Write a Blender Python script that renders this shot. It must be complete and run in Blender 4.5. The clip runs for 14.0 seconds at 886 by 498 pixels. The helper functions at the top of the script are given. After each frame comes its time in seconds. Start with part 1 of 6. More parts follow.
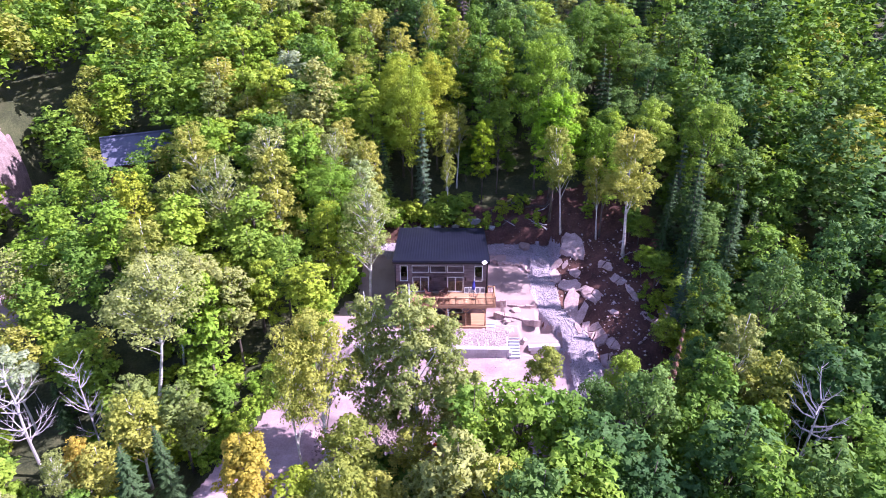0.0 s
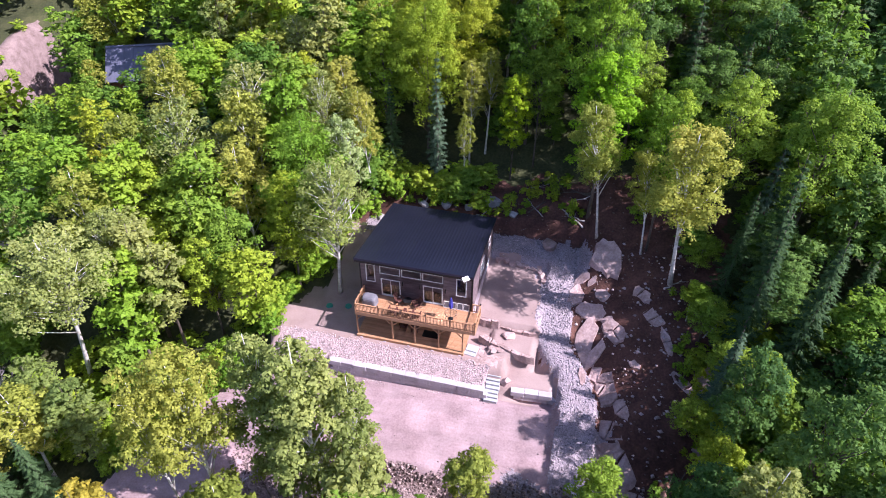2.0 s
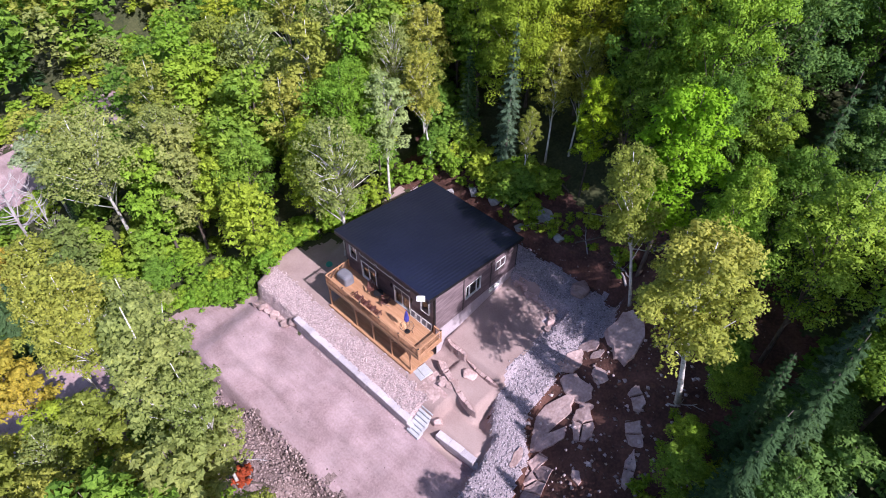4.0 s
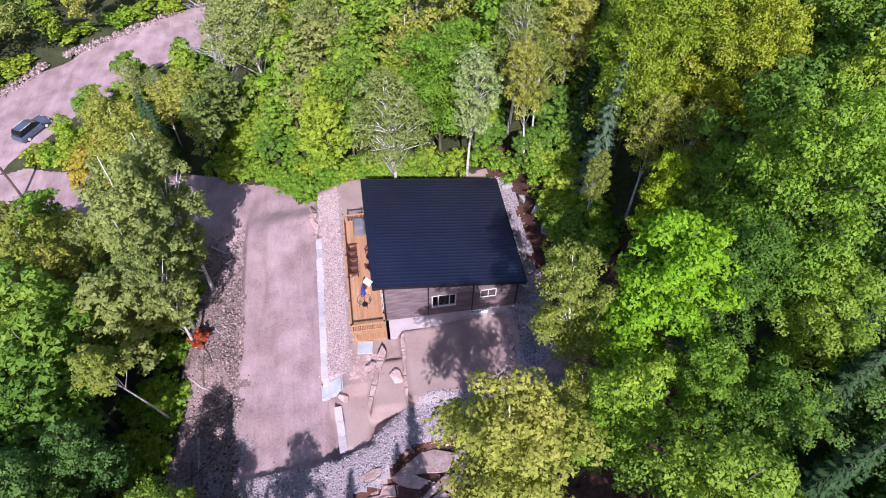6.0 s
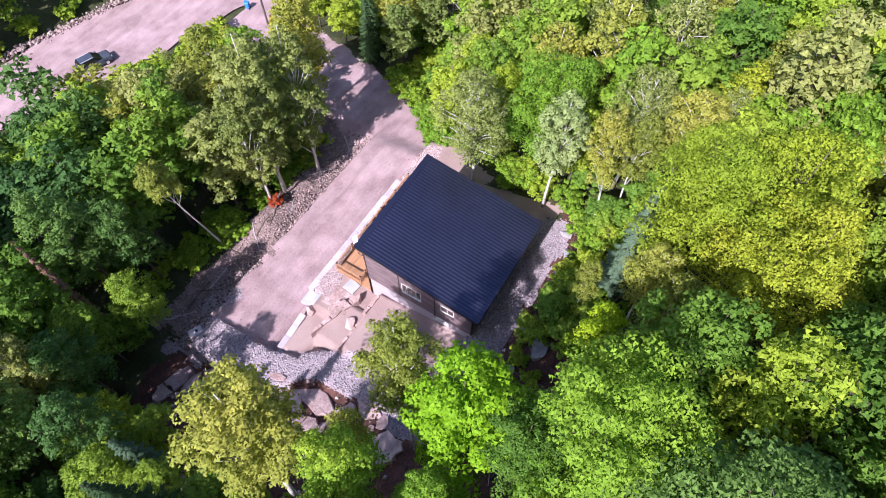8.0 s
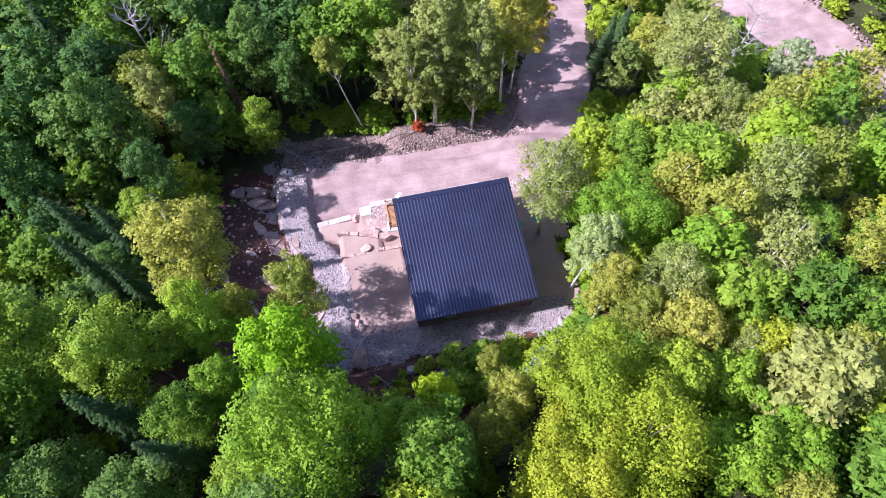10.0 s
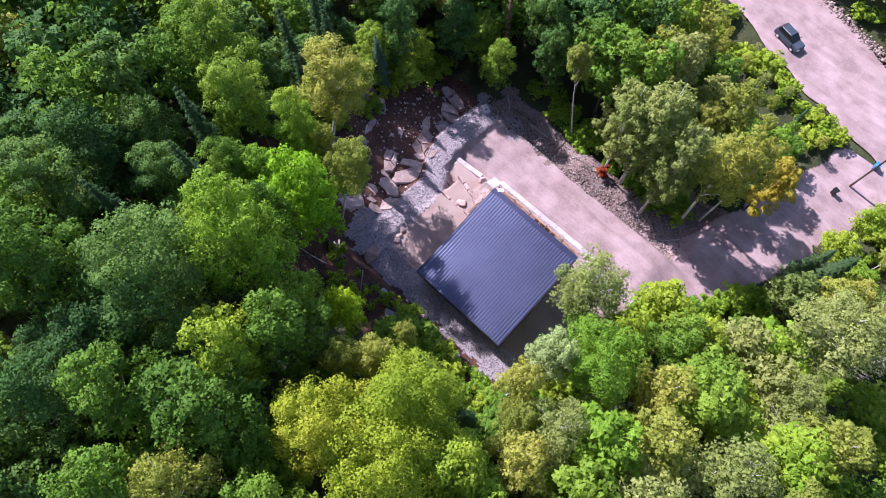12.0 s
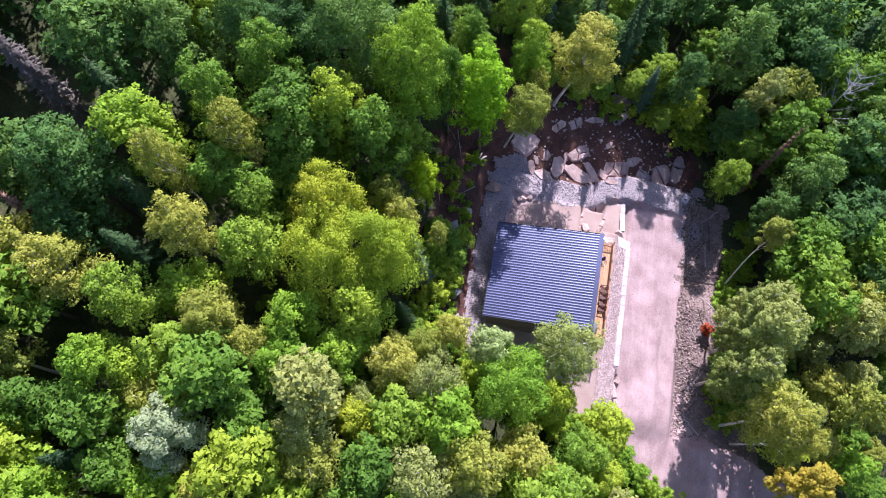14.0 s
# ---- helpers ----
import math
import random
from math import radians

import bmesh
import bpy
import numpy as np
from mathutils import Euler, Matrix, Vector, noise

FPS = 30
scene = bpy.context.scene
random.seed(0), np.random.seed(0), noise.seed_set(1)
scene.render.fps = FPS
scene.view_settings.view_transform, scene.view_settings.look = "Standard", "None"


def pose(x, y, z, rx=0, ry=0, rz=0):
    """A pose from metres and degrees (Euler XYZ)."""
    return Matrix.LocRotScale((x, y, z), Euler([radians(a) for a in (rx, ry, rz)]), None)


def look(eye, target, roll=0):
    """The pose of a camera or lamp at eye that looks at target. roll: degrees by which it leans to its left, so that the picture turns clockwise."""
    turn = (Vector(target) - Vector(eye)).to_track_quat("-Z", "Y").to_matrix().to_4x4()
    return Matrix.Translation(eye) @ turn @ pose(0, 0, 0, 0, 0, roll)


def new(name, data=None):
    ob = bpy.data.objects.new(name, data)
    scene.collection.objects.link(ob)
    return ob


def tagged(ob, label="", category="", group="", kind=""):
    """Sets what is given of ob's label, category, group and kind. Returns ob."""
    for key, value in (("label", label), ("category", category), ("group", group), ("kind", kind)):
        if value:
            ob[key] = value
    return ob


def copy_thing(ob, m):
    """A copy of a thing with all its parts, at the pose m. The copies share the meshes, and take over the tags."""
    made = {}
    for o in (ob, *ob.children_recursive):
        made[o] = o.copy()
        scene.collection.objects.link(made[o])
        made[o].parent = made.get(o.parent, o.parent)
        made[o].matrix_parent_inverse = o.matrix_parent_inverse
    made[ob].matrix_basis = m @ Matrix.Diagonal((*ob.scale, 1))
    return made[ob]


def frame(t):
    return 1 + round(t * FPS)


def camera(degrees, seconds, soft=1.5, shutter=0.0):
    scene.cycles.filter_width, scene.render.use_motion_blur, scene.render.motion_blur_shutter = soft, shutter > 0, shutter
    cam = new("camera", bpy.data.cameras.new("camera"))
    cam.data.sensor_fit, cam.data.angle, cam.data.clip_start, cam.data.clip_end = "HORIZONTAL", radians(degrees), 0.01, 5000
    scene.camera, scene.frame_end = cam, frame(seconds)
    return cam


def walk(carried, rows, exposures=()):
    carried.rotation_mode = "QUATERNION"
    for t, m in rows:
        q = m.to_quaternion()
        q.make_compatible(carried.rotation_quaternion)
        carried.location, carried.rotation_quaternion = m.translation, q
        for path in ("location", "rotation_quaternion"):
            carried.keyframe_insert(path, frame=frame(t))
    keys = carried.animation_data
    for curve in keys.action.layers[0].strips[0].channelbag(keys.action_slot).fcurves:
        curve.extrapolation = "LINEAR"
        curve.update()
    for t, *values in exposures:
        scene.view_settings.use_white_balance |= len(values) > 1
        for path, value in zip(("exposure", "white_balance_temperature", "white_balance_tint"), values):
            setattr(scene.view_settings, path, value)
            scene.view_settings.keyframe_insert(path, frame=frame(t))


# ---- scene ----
cam = camera(71.4, 14.0, soft=1.0)
PATH = [
    (0, (0.373, -61.085, 42.037), (0.368, -59.329, 41.079), 0.2),
    (0.5, (3.057, -55.48, 42.364), (2.983, -53.77, 41.33), 0.2),
    (1, (6.112, -49.994, 42.345), (5.951, -48.335, 41.239), 0.1),
    (1.5, (9.076, -45.1, 42.306), (8.82, -43.499, 41.134), 0.2),
    (2, (12.632, -40.422, 42.404), (12.253, -38.897, 41.167), 0.3),
    (2.5, (16.263, -35.85, 42.665), (15.741, -34.422, 41.366), 0.4),
    (3, (19.84, -31.261, 42.82), (19.167, -29.947, 41.471), 0.3),
    (5.5, (30.927, -5.551, 43.342), (29.72, -5.118, 41.808), 1.3),
    (6, (30.935, -0.096, 44.196), (29.721, 0.117, 42.621), 1.2),
    (6.5, (30.101, 5.259, 45.349), (28.925, 5.254, 43.731), 0.8),
    (7, (28.411, 10.305, 46.734), (27.311, 10.095, 45.078), 0.4),
    (7.5, (25.926, 14.811, 48.383), (24.939, 14.423, 46.688), -0.1),
    (8, (22.915, 18.683, 50.0), (22.061, 18.146, 48.272), -0.4),
    (10.5, (2.371, 27.579, 59.519), (2.377, 26.797, 57.678), 0.4),
    (11, (-2.001, 26.647, 61.391), (-1.817, 25.923, 59.535), 0.3),
    (11.5, (-6.081, 24.941, 63.231), (-5.733, 24.316, 61.363), -0.4),
    (12, (-9.486, 22.697, 64.999), (-9.018, 22.207, 63.117), -0.3),
    (12.5, (-12.448, 19.857, 66.76), (-11.896, 19.526, 64.867), -0.6),
    (13, (-15.163, 16.977, 68.441), (-14.559, 16.813, 66.542), -1.5),
    (13.5, (-17.898, 14.041, 69.919), (-17.267, 14.041, 68.021), -2.5),
    (14, (-20.627, 10.869, 71.029), (-19.995, 11.03, 69.138), -3.5),
]
walk(cam, [(t, look(eye, target, roll)) for t, eye, target, roll in PATH],
     [(0.0, 1.38, 5800, 45), (1.5, 1.06, 6050, 33), (3.0, 0.74, 6150, 24), (5.5, 0.43, 6050, 25), (6.5, 0.48, 6050, 23), (8.0, 0.74, 6150, 24), (11.0, 0.88, 6050, 23), (12.5, 0.68, 6050, 23), (14.0, 0.95, 6100, 22)])

# ---- light ----
SUN_FROM = Vector((0.72, -0.04, 0.69)).normalized()
world = bpy.data.worlds.new("sky")
scene.world = world
world.use_nodes = True
wn = world.node_tree.nodes
sky = wn.new("ShaderNodeTexSky")
sky.sky_type = "NISHITA"
sky.sun_disc = False
sky.sun_elevation = math.asin(SUN_FROM.z)
sky.sun_rotation = math.atan2(SUN_FROM.x, SUN_FROM.y)
world.node_tree.links.new(sky.outputs[0], wn["Background"].inputs[0])
wn["Background"].inputs[1].default_value = 0.115
sun_data = bpy.data.lights.new("sun", "SUN")
sun_data.energy, sun_data.angle, sun_data.color = 5.0, radians(0.6), (1.0, 0.955, 0.92)
sun = new("sun", sun_data)
sun.matrix_world = look(SUN_FROM * 100, (0, 0, 0))

# ---- building tools ----
def smooth(a, b, v):
    t = np.clip((v - a) / (b - a), 0, 1)
    return t * t * (3 - 2 * t)


def wave(x, y, size, seed=0.0):
    """Cheap smooth noise from -1 to 1 on arrays."""
    x, y = np.asarray(x, float) / size + seed * 1.7, np.asarray(y, float) / size - seed * 2.3
    return (np.sin(1.9 * x + 1.3 * np.sin(1.4 * y + seed)) + np.sin(2.3 * y + 1.1 * np.sin(1.7 * x - seed))
            + 0.6 * np.sin(3.7 * x - 2.9 * y + seed)) / 2.6


def mesh_from(name, verts, faces, mat=None, flat=True):
    me = bpy.data.meshes.new(name)
    me.from_pydata([tuple(v) for v in verts], [], [tuple(f) for f in faces])
    if mat:
        me.materials.append(mat)
    if not flat:
        me.polygons.foreach_set("use_smooth", [True] * len(me.polygons))
    me.update()
    return me


def part(name, bm, mat, parent, label=""):
    me = bpy.data.meshes.new(name)
    bm.to_mesh(me)
    bm.free()
    if mat:
        me.materials.append(mat)
    ob = new(name, me)
    ob.parent = parent
    return tagged(ob, label)


def share(name, me, parent, m=None):
    """One more object on a mesh that is there already."""
    ob = new(name, me)
    ob.parent = parent
    if m is not None:
        ob.matrix_basis = m
    return ob


def empty(name, m, label="", category="", group="", kind=""):
    ob = new(name)
    ob.empty_display_size = 0.2
    ob.matrix_basis = m
    return tagged(ob, label, category, group, kind)


def box_into(bm, x0, x1, y0, y1, z0, z1, bevel=0.0, m=None):
    r = bmesh.ops.create_cube(bm, size=1.0)
    vs = r["verts"]
    for v in vs:
        v.co = Vector(((x0 + x1) / 2 + v.co.x * (x1 - x0), (y0 + y1) / 2 + v.co.y * (y1 - y0), (z0 + z1) / 2 + v.co.z * (z1 - z0)))
    if bevel:
        es = list({e for v in vs for e in v.link_edges})
        r = bmesh.ops.bevel(bm, geom=es, offset=bevel, segments=1, affect="EDGES")
        vs = list({v for f in r["faces"] for v in f.verts} | {v for v in vs if v.is_valid})
    if m is not None:
        bmesh.ops.transform(bm, matrix=m, verts=vs)
    return bm


def box(x0, x1, y0, y1, z0, z1, bevel=0.0, m=None):
    return box_into(bmesh.new(), x0, x1, y0, y1, z0, z1, bevel, m)


def tube_into(bm, points, radii, sides=6):
    """A tapered tube along points."""
    rings, ref = [], Vector((1, 0.1, 0))
    for i, p in enumerate(points):
        p = Vector(p)
        d = Vector(points[min(i + 1, len(points) - 1)]) - Vector(points[max(i - 1, 0)])
        d = d.normalized() if d.length > 1e-6 else Vector((0, 0, 1))
        u = d.cross(ref)
        u = u.normalized() if u.length > 1e-3 else d.orthogonal().normalized()
        w = d.cross(u)
        rings.append([bm.verts.new(p + radii[i] * (math.cos(a) * u + math.sin(a) * w)) for a in (2 * math.pi * k / sides for k in range(sides))])
    for a, b in zip(rings, rings[1:]):
        for k in range(sides):
            bm.faces.new((a[k], a[(k + 1) % sides], b[(k + 1) % sides], b[k]))
    bm.faces.new(rings[0][::-1])
    bm.faces.new(rings[-1])
    return bm


# ---- materials ----
def material(name, rough=0.7, metal=0.0):
    m = bpy.data.materials.new(name)
    m.use_nodes = True
    p = m.node_tree.nodes["Principled BSDF"]
    p.inputs["Roughness"].default_value, p.inputs["Metallic"].default_value = rough, metal
    return m, m.node_tree.nodes, m.node_tree.links, p


def noise_node(n, l, scale, detail=3.0, src=None, stretch=None):
    t = n.new("ShaderNodeTexNoise")
    t.inputs["Scale"].default_value, t.inputs["Detail"].default_value = scale, detail
    if src is None:
        src = n.new("ShaderNodeNewGeometry").outputs["Position"]
    if stretch:
        mp = n.new("ShaderNodeMapping")
        mp.inputs["Scale"].default_value = stretch
        l.new(src, mp.inputs["Vector"])
        src = mp.outputs[0]
    l.new(src, t.inputs["Vector"])
    return t


def ramp_node(n, l, src, stops):
    r = n.new("ShaderNodeValToRGB")
    e = r.color_ramp.elements
    while len(e) < len(stops):
        e.new(0.5)
    for k, (pos, col) in zip(e, stops):
        k.position, k.color = pos, (*col, 1)
    l.new(src, r.inputs[0])
    return r


def bump_node(n, l, p, src, strength, distance):
    b = n.new("ShaderNodeBump")
    b.inputs["Strength"].default_value, b.inputs["Distance"].default_value = strength, distance
    l.new(src, b.inputs["Height"])
    l.new(b.outputs[0], p.inputs["Normal"])


def mix_node(n, l, fac, a, b, kind="MIX"):
    m = n.new("ShaderNodeMix")
    m.data_type, m.blend_type = "RGBA", kind
    for sock, v in ((m.inputs[0], fac), (m.inputs[6], a), (m.inputs[7], b)):
        if hasattr(v, "links"):
            l.new(v, sock)
        elif isinstance(v, (int, float)):
            sock.default_value = v
        else:
            sock.default_value = (*v, 1)
    return m.outputs[2]


def two_scale(name, dark, mid, light, big=0.5, fine=12.0, rough=0.85, bump=0.3, depth=0.02, mottling=0.5, stretch=None, metal=0.0, own=False, vary=0.0):
    """A surface with slow blotches and fine grain. own: in the object's own space. vary: how much each object differs."""
    m, n, l, p = material(name, rough, metal)
    src = n.new("ShaderNodeTexCoord").outputs["Object"] if own else None
    a = noise_node(n, l, big, 4, src, stretch)
    b = noise_node(n, l, fine, 5, src, stretch)
    ra = ramp_node(n, l, a.outputs[0], [(0.35, dark), (0.5, mid), (0.68, light)])
    rb = ramp_node(n, l, b.outputs[0], [(0.3, dark), (0.5, mid), (0.7, light)])
    col = mix_node(n, l, mottling, ra.outputs[0], rb.outputs[0])
    if vary:
        info = n.new("ShaderNodeObjectInfo")
        rv = ramp_node(n, l, info.outputs["Random"], [(0.0, (1 - vary,) * 3), (1.0, (1.0, 1.0, 1.0))])
        col = mix_node(n, l, 1.0, col, rv.outputs[0], "MULTIPLY")
    l.new(col, p.inputs["Base Color"])
    bump_node(n, l, p, b.outputs[0], bump, depth)
    return m


def leaf_material(name, dark, mid, light, gloss=0.65):
    """Leaves: each leaf, each tree and each patch of woods a little different; light comes through."""
    m, n, l, p = material(name, gloss)
    geo, info = n.new("ShaderNodeNewGeometry"), n.new("ShaderNodeObjectInfo")
    patch = noise_node(n, l, 0.11, 1)
    add = n.new("ShaderNodeMath")
    add.operation = "MULTIPLY_ADD"
    l.new(info.outputs["Random"], add.inputs[0])
    add.inputs[1].default_value = 0.5
    l.new(patch.outputs[0], add.inputs[2])
    tree = ramp_node(n, l, add.outputs[0], [(0.35, dark), (0.72, mid), (1.05, light)])
    leaf = ramp_node(n, l, geo.outputs["Random Per Island"], [(0.0, (0.80, 0.82, 0.78)), (0.6, (1.0, 1.0, 1.0)), (1.0, (1.2, 1.16, 1.1))])
    col = mix_node(n, l, 1.0, tree.outputs[0], leaf.outputs[0], "MULTIPLY")
    fleck = noise_node(n, l, 7.0, 3)
    rf = ramp_node(n, l, fleck.outputs[0], [(0.34, (0.68, 0.71, 0.64)), (0.52, (1.0, 1.0, 1.0)), (0.68, (1.26, 1.22, 1.12))])
    col = mix_node(n, l, 1.0, col, rf.outputs[0], "MULTIPLY")
    l.new(col, p.inputs["Base Color"])
    p.inputs["Specular IOR Level"].default_value = 0.15
    tr = n.new("ShaderNodeBsdfTranslucent")
    warm = mix_node(n, l, 1.0, col, (1.25, 1.15, 0.45), "MULTIPLY")
    l.new(warm, tr.inputs["Color"])
    mx = n.new("ShaderNodeMixShader")
    mx.inputs[0].default_value = 0.38
    l.new(p.outputs[0], mx.inputs[1])
    l.new(tr.outputs[0], mx.inputs[2])
    l.new(mx.outputs[0], n["Material Output"].inputs["Surface"])
    return m


SAND = two_scale("fine_sand", (0.260, 0.181, 0.172), (0.334, 0.243, 0.231), (0.399, 0.300, 0.287), 0.35, 9, 0.95, 0.25, 0.02, 0.35)
def wheel_marks(m):
    """Long pale and dark streaks that wheels and a grader left on a sandy surface."""
    n, l = m.node_tree.nodes, m.node_tree.links
    p = n["Principled BSDF"]
    col = p.inputs["Base Color"].links[0].from_socket
    for scale, stretch, lo, hi in ((1.0, (0.14, 0.6, 1), 0.86, 1.1), (1.0, (0.5, 3.4, 1), 0.96, 1.04)):
        t = noise_node(n, l, scale, 3, None, stretch)
        t.inputs["Distortion"].default_value = 0.7
        r = ramp_node(n, l, t.outputs[0], [(0.36, (lo, lo, lo * 0.99)), (0.64, (hi, hi, hi))])
        col = mix_node(n, l, 1.0, col, r.outputs[0], "MULTIPLY")
    l.new(col, p.inputs["Base Color"])
    return m


DRIVE = wheel_marks(two_scale("compacted_gravelly_sand", (0.259, 0.174, 0.185), (0.371, 0.264, 0.281), (0.477, 0.350, 0.375), 0.45, 6, 0.95, 0.4, 0.03, 0.4))
SOIL = two_scale("brown_forest_soil", (0.039, 0.016, 0.013), (0.090, 0.039, 0.030), (0.164, 0.074, 0.059), 0.6, 5, 0.95, 0.8, 0.08, 0.5)
LITTER = two_scale("leaf_litter_and_moss", (0.019, 0.026, 0.009), (0.046, 0.056, 0.019), (0.094, 0.094, 0.041), 0.4, 4, 0.95, 0.8, 0.1, 0.5)
GRAVEL = two_scale("crushed_grey_stone", (0.170, 0.143, 0.160), (0.330, 0.276, 0.310), (0.520, 0.442, 0.490), 1.5, 14, 0.9, 0.9, 0.06, 0.7)
GRAVEL_PINK = two_scale("crushed_pinkish_stone", (0.300, 0.216, 0.220), (0.480, 0.360, 0.370), (0.660, 0.513, 0.530), 1.5, 14, 0.9, 0.9, 0.06, 0.7)
LEAF_MID = leaf_material("green_maple_leaves", (0.088, 0.194, 0.032), (0.161, 0.306, 0.043), (0.278, 0.412, 0.051))
LEAF_DARK = leaf_material("deep_green_leaves", (0.052, 0.131, 0.042), (0.092, 0.202, 0.055), (0.150, 0.270, 0.065))
LEAF_BRIGHT = leaf_material("bright_green_leaves", (0.153, 0.320, 0.035), (0.243, 0.407, 0.041), (0.351, 0.462, 0.048))
LEAF_LIME = leaf_material("lime_green_maple_leaves", (0.21, 0.43, 0.018), (0.28, 0.49, 0.020), (0.36, 0.52, 0.022))
LEAF_GOLD = leaf_material("golden_green_leaves", (0.235, 0.355, 0.032), (0.326, 0.422, 0.036), (0.404, 0.451, 0.044))
LEAF_OLIVE = leaf_material("yellowing_birch_leaves", (0.229, 0.291, 0.056), (0.323, 0.367, 0.070), (0.412, 0.422, 0.088))
LEAF_YELLOW = leaf_material("yellow_autumn_leaves", (0.38, 0.36, 0.05), (0.46, 0.38, 0.06), (0.52, 0.35, 0.07))
LEAF_PALE = leaf_material("pale_grey_green_leaves", (0.245, 0.310, 0.092), (0.305, 0.365, 0.115), (0.365, 0.410, 0.140))
LEAF_SILVER = leaf_material("silvery_poplar_leaves", (0.285, 0.375, 0.215), (0.345, 0.430, 0.265), (0.410, 0.480, 0.330))
LEAF_POPLAR = leaf_material("whitish_green_poplar_leaves", (0.265, 0.370, 0.135), (0.320, 0.420, 0.170), (0.380, 0.465, 0.215))
LEAF_SOFT = leaf_material("soft_grey_green_aspen_leaves", (0.178, 0.260, 0.072), (0.259, 0.328, 0.098), (0.346, 0.387, 0.126))
LEAF_RED = leaf_material("red_autumn_leaves", (0.35, 0.06, 0.03), (0.42, 0.09, 0.04), (0.45, 0.15, 0.06))
NEEDLE = leaf_material("dark_spruce_needles", (0.041, 0.093, 0.041), (0.063, 0.131, 0.054), (0.091, 0.166, 0.069))
NEEDLE_BLUE = leaf_material("bluish_spruce_needles", (0.080, 0.150, 0.095), (0.110, 0.190, 0.122), (0.145, 0.230, 0.155))
NEEDLE_RED = leaf_material("withered_reddish_needles", (0.24, 0.13, 0.11), (0.32, 0.19, 0.16), (0.38, 0.24, 0.21))
NEEDLE_GREY = leaf_material("bare_grey_spruce_twigs", (0.17, 0.15, 0.16), (0.25, 0.22, 0.23), (0.34, 0.30, 0.30))
BARK = two_scale("grey_brown_bark", (0.05, 0.035, 0.028), (0.11, 0.085, 0.07), (0.20, 0.165, 0.14), 1.2, 9, 0.9, 0.7, 0.03, 0.5, (1, 1, 0.3))
BIRCH_BARK = two_scale("white_birch_bark", (0.30, 0.27, 0.25), (0.68, 0.65, 0.62), (0.82, 0.80, 0.78), 1.6, 8, 0.8, 0.4, 0.02, 0.5, (1, 1, 2.2))
RUBBLE = two_scale("brownish_broken_rock", (0.10, 0.066, 0.062), (0.235, 0.168, 0.163), (0.37, 0.28, 0.275), 0.9, 7, 0.95, 0.9, 0.08, 0.6)

# ---- lie of the land ----
def hill(x, y):
    yy = np.where(y < -17, -17 + (y + 17) * 0.16, np.where(y > 34, 34 + (y - 34) * 0.8, y))
    xx = np.clip(x, -90, 60)
    h = (-0.9 + 0.055 * xx + 0.345 * yy + 0.5 * wave(x, y, 9.0, 1) + 0.2 * wave(x, y, 3.1, 2))
    low = -8.7 + 0.3 * wave(x, y, 12.0, 5)
    return np.where(h < low + 1.5, low + 1.5 * np.exp(np.minimum(h - low - 1.5, 0) / 1.5), h)


def lay(h, x, y, x0, x1, y0, y1, z, soft=1.0):
    m = smooth(x0 - soft, x0, x) * (1 - smooth(x1, x1 + soft, x)) * smooth(y0 - soft, y0, y) * (1 - smooth(y1, y1 + soft, y))
    return h + (z - h) * m


